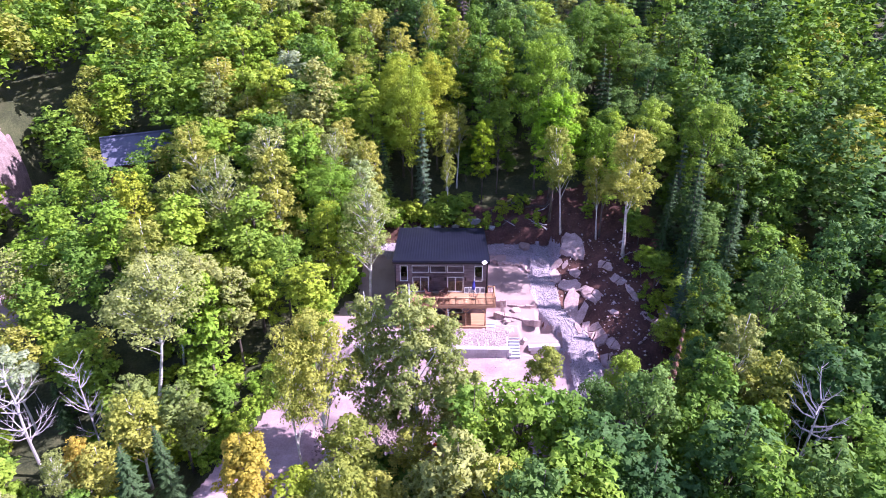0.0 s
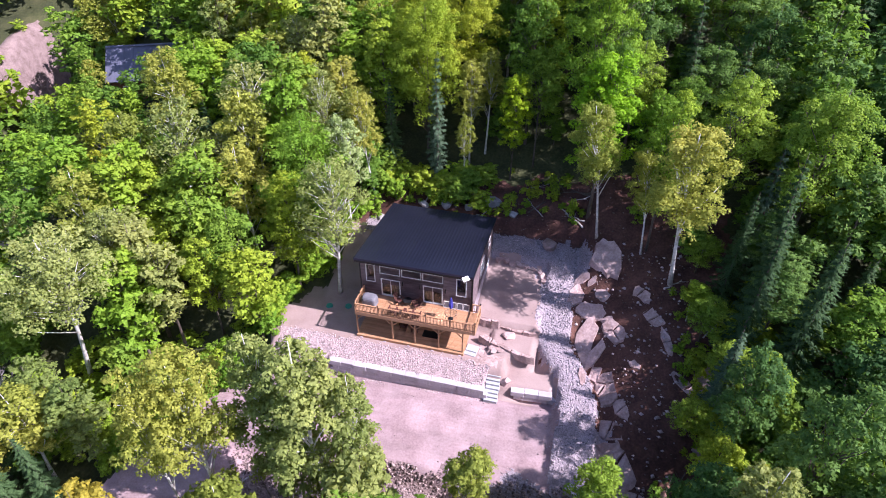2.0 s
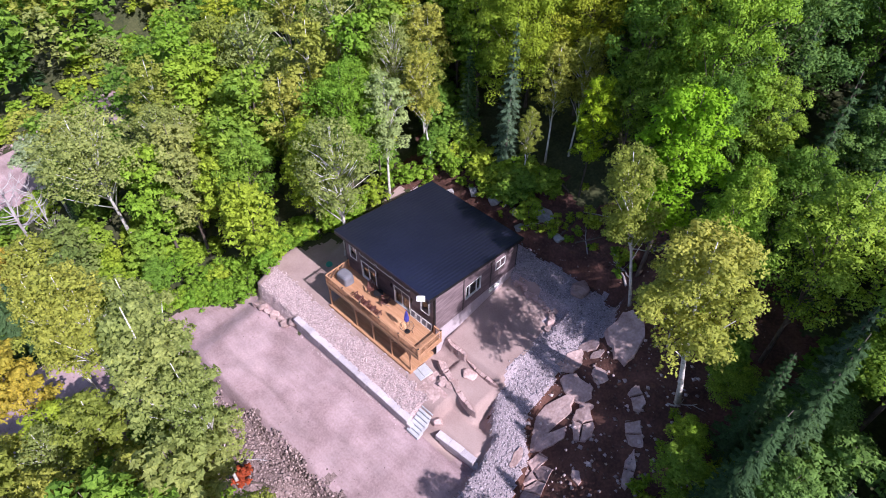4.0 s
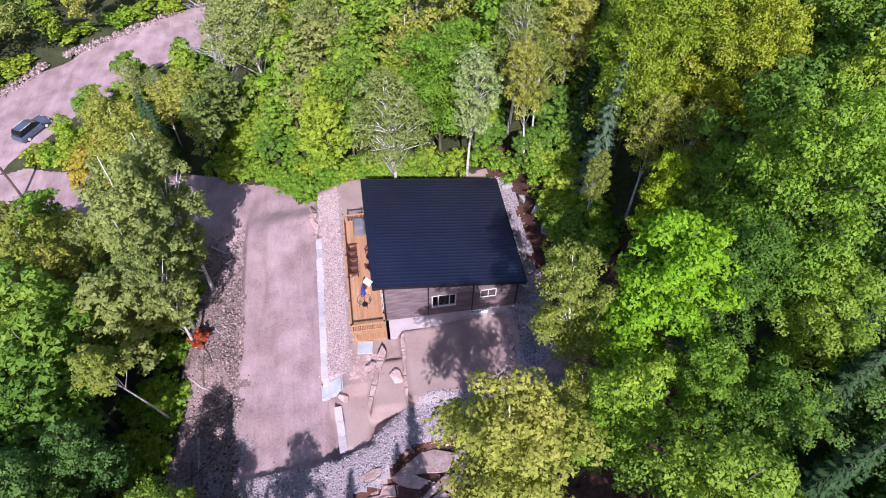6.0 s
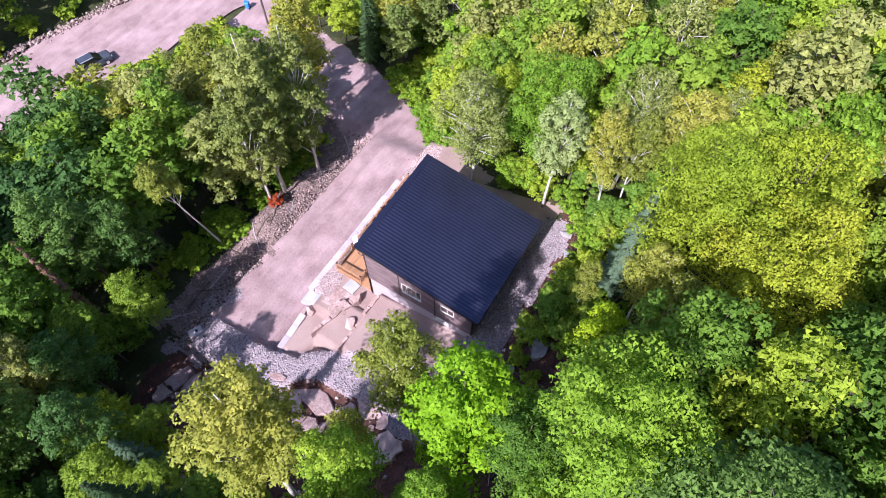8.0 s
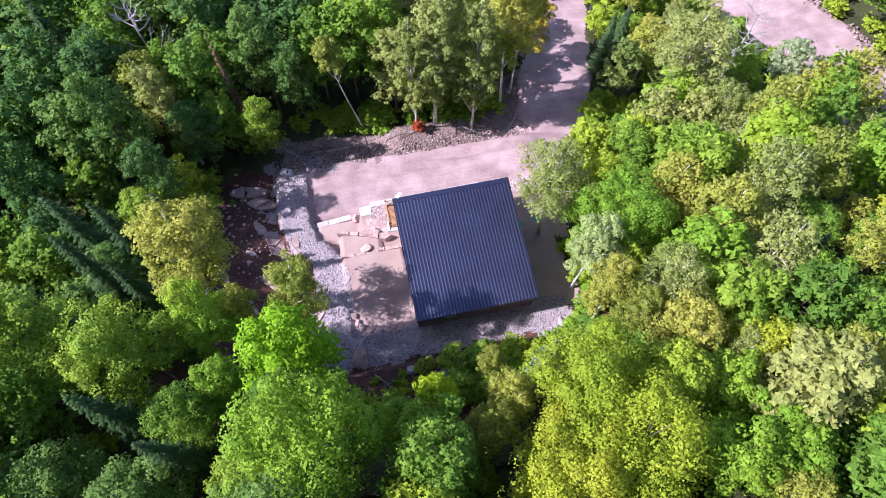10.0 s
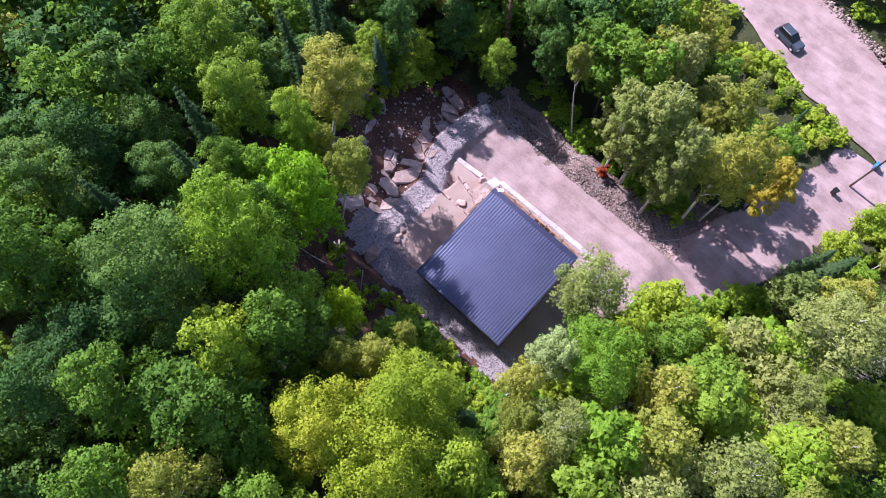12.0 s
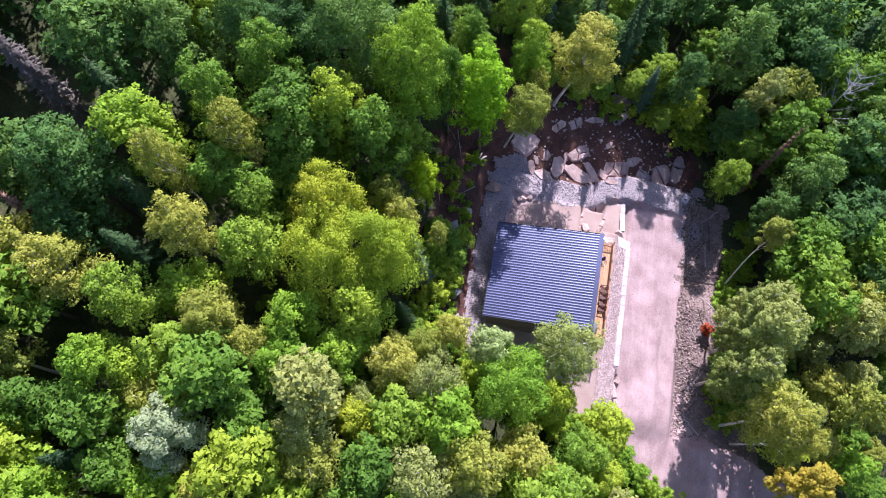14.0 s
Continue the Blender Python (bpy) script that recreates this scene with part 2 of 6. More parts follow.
def height(x, y):
    x, y = np.asarray(x, float), np.asarray(y, float)
    h = hill(x, y)
    small = 0.05 * wave(x, y, 1.3, 4)
    h = lay(h, x, y, 13, 27, -9, 10, -1.1 + 0.10 * (x - 15) + 0.36 * y + 0.35 * wave(x, y, 2.6, 7), 5)      # bared bank
    h = h + 2.0 * np.maximum(smooth(15.6, 21, x), smooth(13.9, 16.8, x) * smooth(4, 11, y)) * smooth(-12, -6, y) * (1 - smooth(17, 26, y)) * (1 - smooth(30, 44, x))
    h = h + 1.4 * smooth(-9, -4, x) * (1 - smooth(2.5, 6, x)) * smooth(-19.5, -17, y) * (1 - smooth(-15, -12.6, y))
    h = lay(h, x, y, -14.5, 17.0, -12.6, -5.7, -2.28 + 0.042 * (x - 8) + 0.16 * (y + 5.7) + small, 1.2)         # parking ground
    dist = way_distance(x, y, DRIVEWAY)
    h = h + (-4.8 + 0.075 * (x + 14) + 0.10 * (y + 11) - h) * (1 - smooth(4.3, 7.5, dist)) * (1 - smooth(-14.5, -11.5, x))
    rdist = way_distance(x, y, ROAD)
    h = h + (-8.2 + 0.012 * (x + 30) - h) * (1 - smooth(6.5, 10.5, rdist))
    h = lay(h, x, y, -13.2, 9.0, -3.4, 1.0, -0.28 + small * 0.4, 2.0)                       # front yard
    h = lay(h, x, y, -13.0, 7.5, -5.3, -3.4, -1.15 + 0.42 * (y + 5.3) + 0.06 * wave(x, y, 0.5, 3), 0.25)  # stone slope
    h = lay(h, x, y, -9.8, -5.0, 0.5, 13.0, -0.28 + 0.24 * np.clip(y - 0.5, 0, 20) + small * 0.4, 1.2)      # side ramp
    h = lay(h, x, y, -8.5, 12.0, 10.2, 13.2, 2.35 + small, 0.8)                              # back strip
    sx = x - 3.2 * (1 - smooth(-5.0, 2.5, y))
    h = lay(h, sx, y, 11.3, 14.2, -11.5, 13.0, np.clip(0.0 + 0.21 * y, -2.6, 2.4) + 0.05 * wave(x, y, 0.6, 5), 0.8)   # stone strip
    h = lay(h, x, y, 5.5, 11.2, 1.2, 9.6, 1.0 + 0.03 * (y - 1.2) + small * 0.3, 0.5)          # upper terrace
    h = lay(h, x, y, 7.5, 11.4, -1.7, 0.9, 0.15 + small * 0.3, 0.25)                          # middle terrace
    h = lay(h, x, y, 9.3, 13.6, -4.1, -2.1, -1.35 + small * 0.3, 0.25)                        # lower terrace
    return h


def way_distance(x, y, pts):
    best = np.full(np.shape(x), 1e9)
    for (ax, ay), (bx, by) in zip(pts, pts[1:]):
        dx, dy = bx - ax, by - ay
        t = np.clip(((x - ax) * dx + (y - ay) * dy) / (dx * dx + dy * dy), 0, 1)
        best = np.minimum(best, np.hypot(x - ax - t * dx, y - ay - t * dy))
    return best


DRIVEWAY = [(-9, -10), (-14.5, -12.2), (-17.8, -19.5), (-20.5, -27), (-24, -40)]
ROAD = [(60, -72), (5, -59), (-20, -52), (-34, -46), (-46, -37), (-56, -22), (-64, 10), (-68, 45)]


def in_box(x, y, x0, x1, y0, y1, rag=0.35, seed=0):
    r = rag * wave(x, y, 1.6, seed) + 0.2 * rag * wave(x, y, 0.5, seed + 3)
    return (x > x0 + r) & (x < x1 + r) & (y > y0 - r) & (y < y1 - r)


def zone(x, y):
    """What covers the ground: 0 woods, 1 driveway, 2 sand, 3 grey stone, 4 pinkish stone, 5 bare soil, 7 broken rock."""
    z = np.zeros(np.shape(x), int)
    z[(in_box(x, y, 10, 27, -14, 15, 1.2, 2)) | in_box(x, y, -12, 27, 11, 19, 1.5, 6)] = 5
    z[in_box(x, y, -15, 17, -18.4, -10, 0.8, 8) | in_box(x, y, -16, -7, -24, -14, 1.0, 9)] = 7
    z[in_box(x, y, 8.5, 18.4, -15.2 + 0.05 * x, -6, 1.1, 5)] = 3
    z[in_box(x, y, -15, 16.4, -12.7 + 0.04 * x, -5.2, 0.85, 1) | (way_distance(x, y, DRIVEWAY) + 0.5 * wave(x, y, 2, 4) < 4.5) | in_box(x, y, 7.5, 15.2, -9, -4.3, 0.08, 1)] = 1
    z[in_box(x, y, -10.3, 12.0, -5.2, 11.2, 0.25, 9) | in_box(x, y, 11, 14.2, -4.2, -1.0, 0.2, 9) | in_box(x, y, -13.6, -8, -5.6, -0.2, 0.5, 10) | in_box(x, y, -12, -8, -2, 3.0, 0.5, 10)] = 2
    z[in_box(x, y, -12.6, 7.7, -5.5, -3.3, 0.2, 3)] = 4
    sx = x - 3.2 * (1 - smooth(-5.0, 2.5, y))
    z[in_box(sx, y, 11.2, 14.3, -12.5, 12.3, 0.45, 11) | in_box(x, y, -8.6, 13.8, 10.0, 12.9, 0.7, 12) | in_box(x, y, 10.5, 15.2, 7.8, 12.4, 0.8, 13)] = 3
    return z


def ground_pieces():
    step = 0.25
    xs, ys = np.arange(-40, 34 + step, step), np.arange(-44, 24 + step, step)
    gx, gy = np.meshgrid(xs, ys, indexing="ij")
    gz = height(gx, gy)
    pts = np.stack([gx, gy, gz], -1)
    cx, cy = (gx[:-1, :-1] + step / 2), (gy[:-1, :-1] + step / 2)
    zz = zone(cx, cy)
    idx = np.arange(gx.size).reshape(gx.shape)
    quad = np.stack([idx[:-1, :-1], idx[1:, :-1], idx[1:, 1:], idx[:-1, 1:]], -1)
    flatp = pts.reshape(-1, 3)
    for code, name, mat, label in ((0, "ground", LITTER, "dark forest floor of leaf litter and moss"), (1, "driveway", DRIVE, "pale compacted sand and gravel driveway"),
                                   (2, "yard", SAND, "smooth pale sand yard round the cabin"), (3, "stone_strip", GRAVEL, "strip of crushed grey stone"),
                                   (4, "stone_slope", GRAVEL_PINK, "slope of crushed pinkish stone above the wall"), (5, "bare_soil", SOIL, "bare brown soil bank"),
                                   (7, "rocky_edge", RUBBLE, "bank of brownish broken rock below the driveway")):
        q = quad[zz == code]
        if not len(q):
            continue
        used, inv = np.unique(q, return_inverse=True)
        me = mesh_from(name, flatp[used], inv.reshape(-1, 4), mat, flat=False)
        tagged(new(name, me), label, name.replace("_", " "), kind="structure")
    # the land beyond, out to the horizon
    ax = np.concatenate([np.arange(-3000, -400, 200), np.arange(-400, -120, 20), np.arange(-120, 121, 3.0), np.arange(140, 401, 20), np.arange(600, 3001, 200)])
    ay = ax
    gx, gy = np.meshgrid(ax, ay, indexing="ij")
    far = smooth(120, 600, np.hypot(gx, gy))
    gz = height(np.clip(gx, -400, 400), np.clip(gy, -400, 220)) * (1 - far) + far * 20 - 0.25
    inside = (gx[:-1, :-1] > -40) & (gx[1:, 1:] < 34) & (gy[:-1, :-1] > -44) & (gy[1:, 1:] < 24)
    idx = np.arange(gx.size).reshape(gx.shape)
    quad = np.stack([idx[:-1, :-1], idx[1:, :-1], idx[1:, 1:], idx[:-1, 1:]], -1)
    flatp = np.stack([gx, gy, gz], -1).reshape(-1, 3)
    used, inv = np.unique(quad[~inside], return_inverse=True)
    tagged(new("ground_beyond", mesh_from("ground_beyond", flatp[used], inv.reshape(-1, 4), LITTER, flat=False)), "forest floor rolling to the horizon", "ground", kind="structure")


def road():
    """A sandy ribbon with worn, uneven edges, laid along the line of the road."""
    line = [Vector(p) for p in ROAD]
    walk_ = []
    for k, (a, b) in enumerate(zip(line, line[1:])):
        p0, p3 = line[max(k - 1, 0)], line[min(k + 2, len(line) - 1)]
        n = max(2, int((b - a).length / 1.0))
        for i in range(n):
            t = i / n
            walk_.append(0.5 * (2 * a + (b - p0) * t + (2 * p0 - 5 * a + 4 * b - p3) * t * t + (3 * a - p0 - 3 * b + p3) * t ** 3))
    verts, faces, cols = [], [], 15
    for i, p in enumerate(walk_):
        d = (walk_[min(i + 1, len(walk_) - 1)] - walk_[max(i - 1, 0)]).normalized()
        side = Vector((-d.y, d.x))
        left, right = 6.0 + 0.7 * math.sin(i * 0.21) + 0.3 * math.sin(i * 0.83), 6.0 + 0.6 * math.sin(i * 0.17 + 2) + 0.3 * math.sin(i * 0.71)
        for c in range(cols):
            u = -right + (left + right) * c / (cols - 1)
            q = p + side * u
            verts.append((q.x, q.y, float(height(q.x, q.y)) + (0.06 if 0 < c < cols - 1 else -0.05) - 0.05 * math.cos(u * 1.7)))
    for i in range(len(walk_) - 1):
        for c in range(cols - 1):
            k = i * cols + c
            faces.append((k, k + cols, k + cols + 1, k + 1))
    tagged(new("road", mesh_from("road", verts, faces, DRIVE, flat=False)), "wide unpaved sandy road through the woods", "road", kind="structure")


def clearing(x0, y0, rx, ry):
    """A patch of bared sandy ground with a ragged edge, a hand above the forest floor."""
    rings, n = 9, 40
    verts, faces = [], []
    for i in range(rings):
        for k in range(n):
            a = 2 * math.pi * k / n
            f = (i + 0.3) / (rings - 0.7) * (1 + 0.12 * math.sin(3 * a + 1) + 0.08 * math.sin(7 * a))
            x, y = x0 + rx * f * math.cos(a), y0 + ry * f * math.sin(a)
            verts.append((x, y, float(height(x, y)) + (0.16 if i < rings - 1 else -0.5)))
    for i in range(rings - 1):
        for k in range(n):
            faces.append((i * n + k, (i + 1) * n + k, (i + 1) * n + (k + 1) % n, i * n + (k + 1) % n))
    faces.append(tuple(range(n)))
    tagged(new("neighbour_yard", mesh_from("neighbour_yard", verts, faces, RUBBLE, flat=False)), "bared pinkish sandy ground near the neighbour's house", "ground", kind="structure")


ground_pieces()
road()
clearing(-75.0, 37.0, 5.0, 8.0)

# ---- the cabin ----
SIDING = two_scale("dark_brown_siding", (0.100, 0.070, 0.078), (0.176, 0.128, 0.142), (0.285, 0.216, 0.236), 0.8, 7, 0.6, 0.15, 0.01, 0.4, (1, 1, 6))
TRIM = two_scale("black_painted_trim", (0.006, 0.006, 0.008), (0.010, 0.010, 0.013), (0.018, 0.018, 0.022), 1.0, 12, 0.45, 0.1, 0.005)
WHITE = two_scale("white_vinyl_frame", (0.68, 0.68, 0.68), (0.76, 0.76, 0.76), (0.82, 0.82, 0.82), 1.0, 15, 0.4, 0.05, 0.003)
CONCRETE = two_scale("pale_concrete", (0.360, 0.306, 0.340), (0.460, 0.396, 0.440), (0.560, 0.486, 0.530), 0.7, 9, 0.9, 0.25, 0.01, 0.5)
BLOCK = two_scale("grey_white_concrete_block", (0.428, 0.385, 0.428), (0.551, 0.498, 0.551), (0.673, 0.611, 0.663), 0.9, 10, 0.9, 0.4, 0.02, 0.5, vary=0.22)
TREAD = two_scale("blue_grey_cut_stone", (0.36, 0.37, 0.41), (0.46, 0.47, 0.51), (0.54, 0.55, 0.59), 1.1, 12, 0.85, 0.3, 0.01, 0.5, vary=0.15)
WOOD = two_scale("new_golden_pine", (0.391, 0.194, 0.097), (0.522, 0.281, 0.156), (0.615, 0.359, 0.223), 1.2, 7, 0.65, 0.15, 0.004, 0.5, (0.25, 3, 3), vary=0.22)
ROOFMAT = two_scale("dark_blue_black_steel", (0.058, 0.064, 0.118), (0.070, 0.078, 0.142), (0.083, 0.092, 0.166), 0.35, 5, 0.40, 0.03, 0.002, 0.4, metal=0.9)
INSIDE = two_scale("dim_wood_interior", (0.068, 0.051, 0.042), (0.098, 0.075, 0.060), (0.128, 0.099, 0.080), 0.8, 6, 0.7, 0.1, 0.005)
CURTAIN = two_scale("beige_vertical_blind", (0.226, 0.176, 0.118), (0.289, 0.234, 0.167), (0.347, 0.285, 0.216), 1.0, 14, 0.9, 0.2, 0.01, 0.4, (14, 1, 1))
BROWN_PLASTIC = two_scale("red_brown_resin", (0.07, 0.025, 0.02), (0.11, 0.042, 0.034), (0.15, 0.06, 0.05), 2, 20, 0.5, 0.1, 0.003)
BLACK_METAL = two_scale("black_powder_coat", (0.008, 0.008, 0.009), (0.014, 0.014, 0.016), (0.022, 0.022, 0.025), 2, 25, 0.4, 0.1, 0.002)
GREY_CLOTH = two_scale("grey_canvas_cover", (0.120, 0.119, 0.140), (0.165, 0.162, 0.187), (0.210, 0.205, 0.234), 1.5, 18, 0.85, 0.4, 0.02)
BLUE_CLOTH = two_scale("royal_blue_canvas", (0.03, 0.03, 0.22), (0.05, 0.05, 0.33), (0.09, 0.09, 0.42), 2, 16, 0.8, 0.3, 0.01)
GLASS, gn_, gl_, gp_ = material("window_glass", 0.03)
gp_.inputs["Transmission Weight"].default_value = 1.0
gp_.inputs["Base Color"].default_value = (0.86, 0.90, 0.92, 1)
gp_.inputs["IOR"].default_value = 1.45

WX, WY = 5.33, 10.3          # half width and depth of the walls
EAVE_F, EAVE_B, ROOF_Y0, ROOF_Y1, ROOF_X = 7.585, 5.985, -0.73, 10.78, 5.5
SLOPE = (EAVE_B - EAVE_F) / (ROOF_Y1 - ROOF_Y0)


def roof_z(y):
    return EAVE_F + SLOPE * (y - ROOF_Y0)


def face_cells(u0, u1, v0, v1, holes):
    """Rectangles that cover (u0..u1, v0..v1) but for the holes."""
    us = sorted({u0, u1, *(h[k] for h in holes for k in (0, 1))})
    vs = sorted({v0, v1, *(h[k] for h in holes for k in (2, 3))})
    for a, b in zip(us, us[1:]):
        run = None
        for c, d in zip(vs, vs[1:]):
            mid = ((a + b) / 2, (c + d) / 2)
            if any(h[0] < mid[0] < h[1] and h[2] < mid[1] < h[3] for h in holes):
                if run:
                    yield (a, b, *run)
                run = None
            else:
                run = (run[0], d) if run else (c, d)
        if run:
            yield (a, b, *run)


def wall_frame(side):
    """Turns (along, out, up) of a wall into the cabin's space."""
    return {"front": Matrix(((1, 0, 0, 0), (0, -1, 0, 0), (0, 0, 1, 0), (0, 0, 0, 1))), "right": Matrix(((0, 1, 0, WX), (1, 0, 0, 0), (0, 0, 1, 0), (0, 0, 0, 1))),
            "back": Matrix(((1, 0, 0, 0), (0, 1, 0, WY), (0, 0, 1, 0), (0, 0, 0, 1))), "left": Matrix(((0, -1, 0, -WX), (1, 0, 0, 0), (0, 0, 1, 0), (0, 0, 0, 1)))}[side]


def build_wall(cabin, side, u0, u1, low, siding_low, holes, sloped):
    m = wall_frame(side)
    top = roof_z(0) - 0.3 if side == "front" else roof_z(WY) - 0.3
    core = bmesh.new()
    plinth = siding_low > low + 0.1
    for a, b, c, d in face_cells(u0, u1, siding_low if plinth else low, top, [h for h in holes if h[3] > siding_low]):
        box_into(core, a, b, -0.2, 0.0, c, d)
    if sloped:      # the wedge under the sloping roof
        z0, z1 = roof_z(0) - 0.3, top
        pts = [(u0, -0.2, z1), (u1, -0.2, z1), (u0, -0.2, z0), (u0, 0, z1), (u1, 0, z1), (u0, 0, z0)]
        v = [core.verts.new(p) for p in pts]
        for f in ((0, 1, 2), (3, 5, 4), (0, 3, 4, 1), (1, 4, 5, 2), (2, 5, 3, 0)):
            core.faces.new([v[i] for i in f])
    bmesh.ops.transform(core, matrix=m, verts=core.verts)
    bmesh.ops.recalc_face_normals(core, faces=core.faces)
    wall = part("wall", core, INSIDE, cabin, "framed wall lined with wood indoors")
    if plinth:
        base = bmesh.new()
        for a, b, c, d in face_cells(u0, u1, low, siding_low, [(h[0], h[1], h[2], min(h[3], siding_low)) for h in holes if h[2] < siding_low]):
            box_into(base, a, b, -0.2, 0.0, c, d)
        bmesh.ops.transform(base, matrix=m, verts=base.verts)
        part("foundation", base, CONCRETE, cabin, "pale concrete foundation")
    lap = bmesh.new()
    z, row = siding_low, 0.19
    while z < (roof_z(0) - 0.32 if sloped else top) - 0.03:
        z1 = min(z + row, roof_z(0) - 0.32 if sloped else top)
        end = u1
        if sloped and z1 > top:
            end = u0 + (u1 - u0) * (1 - (z1 - top) / (roof_z(0) - 0.3 - top + 1e-6)) + 0.05
            if end < u0 + 0.1:
                break
        for a, b, c, d in face_cells(u0, end, z, z1, [h for h in holes if h[2] < z1 and h[3] > z]):
            v = [lap.verts.new(p) for p in ((a, 0.005, c), (b, 0.005, c), (b, 0.03, c), (a, 0.03, c), (a, 0.012, d + 0.012), (b, 0.012, d + 0.012))]
            for f in ((0, 1, 2, 3), (3, 2, 5, 4), (0, 3, 4), (1, 5, 2)):
                lap.faces.new([v[i] for i in f])
        z = z1
    bmesh.ops.transform(lap, matrix=m, verts=lap.verts)
    bmesh.ops.recalc_face_normals(lap, faces=lap.faces)
    part("siding", lap, SIDING, wall, "dark brown horizontal lap siding")
    return wall, m


def build_opening(cabin, m, name, u0, u1, v0, v1, lights, label, frame_w=0.075):
    """A framed opening: lights are the shares of the width where the glass is parted."""
    bm = bmesh.new()
    for a, b, c, d in ((u0, u1, v1 - frame_w, v1), (u0, u1, v0, v0 + frame_w), (u0, u0 + frame_w, v0, v1), (u1 - frame_w, u1, v0, v1)):
        box_into(bm, a, b, -0.12, 0.055, c, d, 0.006)
    bmesh.ops.transform(bm, matrix=m, verts=bm.verts)
    bmesh.ops.recalc_face_normals(bm, faces=bm.faces)
    win = part(name, bm, WHITE, cabin, label)
    edges = [u0 + frame_w * 0.6] + [u0 + (u1 - u0) * s for s in lights] + [u1 - frame_w * 0.6]
    for i, (a, b) in enumerate(zip(edges, edges[1:])):
        bm = box(a, b, -0.07, -0.05, v0 + 0.05, v1 - 0.05)
        bmesh.ops.transform(bm, matrix=m, verts=bm.verts)
        bmesh.ops.recalc_face_normals(bm, faces=bm.faces)
        pane = part("pane", bm, GLASS, win)
        pane.visible_shadow = False
        if i:
            bm = box(a - 0.03, a + 0.03, -0.09, 0.03, v0 + 0.05, v1 - 0.05, 0.005)
            bmesh.ops.transform(bm, matrix=m, verts=bm.verts)
            part("mullion", bm, WHITE, win)
    return win


def roof_panels(cabin):
    """Ribbed steel sheets, side by side, over a solid deck."""
    core = bmesh.new()
    pts = []
    for x in (-ROOF_X + 0.02, ROOF_X - 0.02):
        for y in (ROOF_Y0 + 0.02, ROOF_Y1 - 0.02):
            for dz in (-0.30, -0.035):
                pts.append((x, y, roof_z(y) + dz))
    v = [core.verts.new(p) for p in pts]
    for f in ((0, 1, 3, 2), (4, 6, 7, 5), (0, 4, 5, 1), (2, 3, 7, 6), (0, 2, 6, 4), (1, 5, 7, 3)):
        core.faces.new([v[i] for i in f])
    roof = part("roof", core, TRIM, cabin, "low-pitched shed roof of dark ribbed steel")
    n, rib = 12, 3
    width = 2 * ROOF_X / n
    prof = []
    for k in range(rib):        # broad pans between rounded ribs
        o, w = width * k / rib, width / rib
        prof += [(o + w * f, 0.0125 * max(0.0, math.sin(math.pi * min(max((f - 0.30) / 0.5, 0), 1))) ** 1.2) for f in (0.0, 0.3, 0.36, 0.43, 0.5, 0.55, 0.6, 0.67, 0.74, 0.8)]
    prof.append((width, 0.0))
    y0, y1 = ROOF_Y0 + 0.42, ROOF_Y1 + 0.03
    vs, fs = [], []
    for y in (y0, y1):
        for u, h in prof:
            vs.append((u, y, roof_z(y) - 0.026 + h))
    k = len(prof)
    fs = [(i, i + 1, k + i + 1, k + i) for i in range(k - 1)]
    me = mesh_from("roof_panel", vs, fs, ROOFMAT, flat=False)
    for i in range(n):
        share("roof_panel", me, roof, Matrix.Translation((-ROOF_X + i * width, 0, 0)))
    bm = bmesh.new()        # flashing along the high eave
    a, b, c = ROOF_Y0 - 0.02, ROOF_Y0 + 0.46, ROOF_Y0 - 0.03
    ring = [(a, roof_z(a) + 0.016), (b, roof_z(b) + 0.016), (b, roof_z(b) - 0.02), (a, roof_z(a) - 0.20)]
    va = [bm.verts.new((-ROOF_X - 0.02, y, z)) for y, z in ring]
    vb = [bm.verts.new((ROOF_X + 0.02, y, z)) for y, z in ring]
    for i in range(4):
        bm.faces.new((va[i], va[(i + 1) % 4], vb[(i + 1) % 4], vb[i]))
    bm.faces.new(va[::-1])
    bm.faces.new(vb)
    bmesh.ops.recalc_face_normals(bm, faces=bm.faces)
    part("flashing", bm, ROOFMAT, roof, "dark steel flashing along the high eave")
    for x0, x1 in ((-ROOF_X - 0.025, -ROOF_X + 0.03), (ROOF_X - 0.03, ROOF_X + 0.025)):
        bm = bmesh.new()
        p = [(x, y, roof_z(y) + dz) for x in (x0, x1) for y in (ROOF_Y0, ROOF_Y1 + 0.04) for dz in (-0.22, 0.02)]
        v = [bm.verts.new(q) for q in p]
        for f in ((0, 1, 3, 2), (4, 6, 7, 5), (0, 4, 5, 1), (2, 3, 7, 6), (0, 2, 6, 4), (1, 5, 7, 3)):
            bm.faces.new([v[i] for i in f])
        part("edge_trim", bm, TRIM, roof, "black trim along the roof's side")
    part("gutter", box(-ROOF_X, ROOF_X, ROOF_Y1 + 0.045, ROOF_Y1 + 0.13, EAVE_B - 0.2, EAVE_B - 0.06, 0.02), TRIM, roof, "black gutter at the low eave")
    part("fascia", box(-ROOF_X, ROOF_X, ROOF_Y0 - 0.035, ROOF_Y0 - 0.025, EAVE_F - 0.42, EAVE_F - 0.2), TRIM, roof, "black fascia board")
    part("soffit", box(-ROOF_X + 0.05, ROOF_X - 0.05, ROOF_Y0 + 0.02, -0.035, EAVE_F - 0.44, EAVE_F - 0.40), TRIM, roof, "black soffit under the high eave")


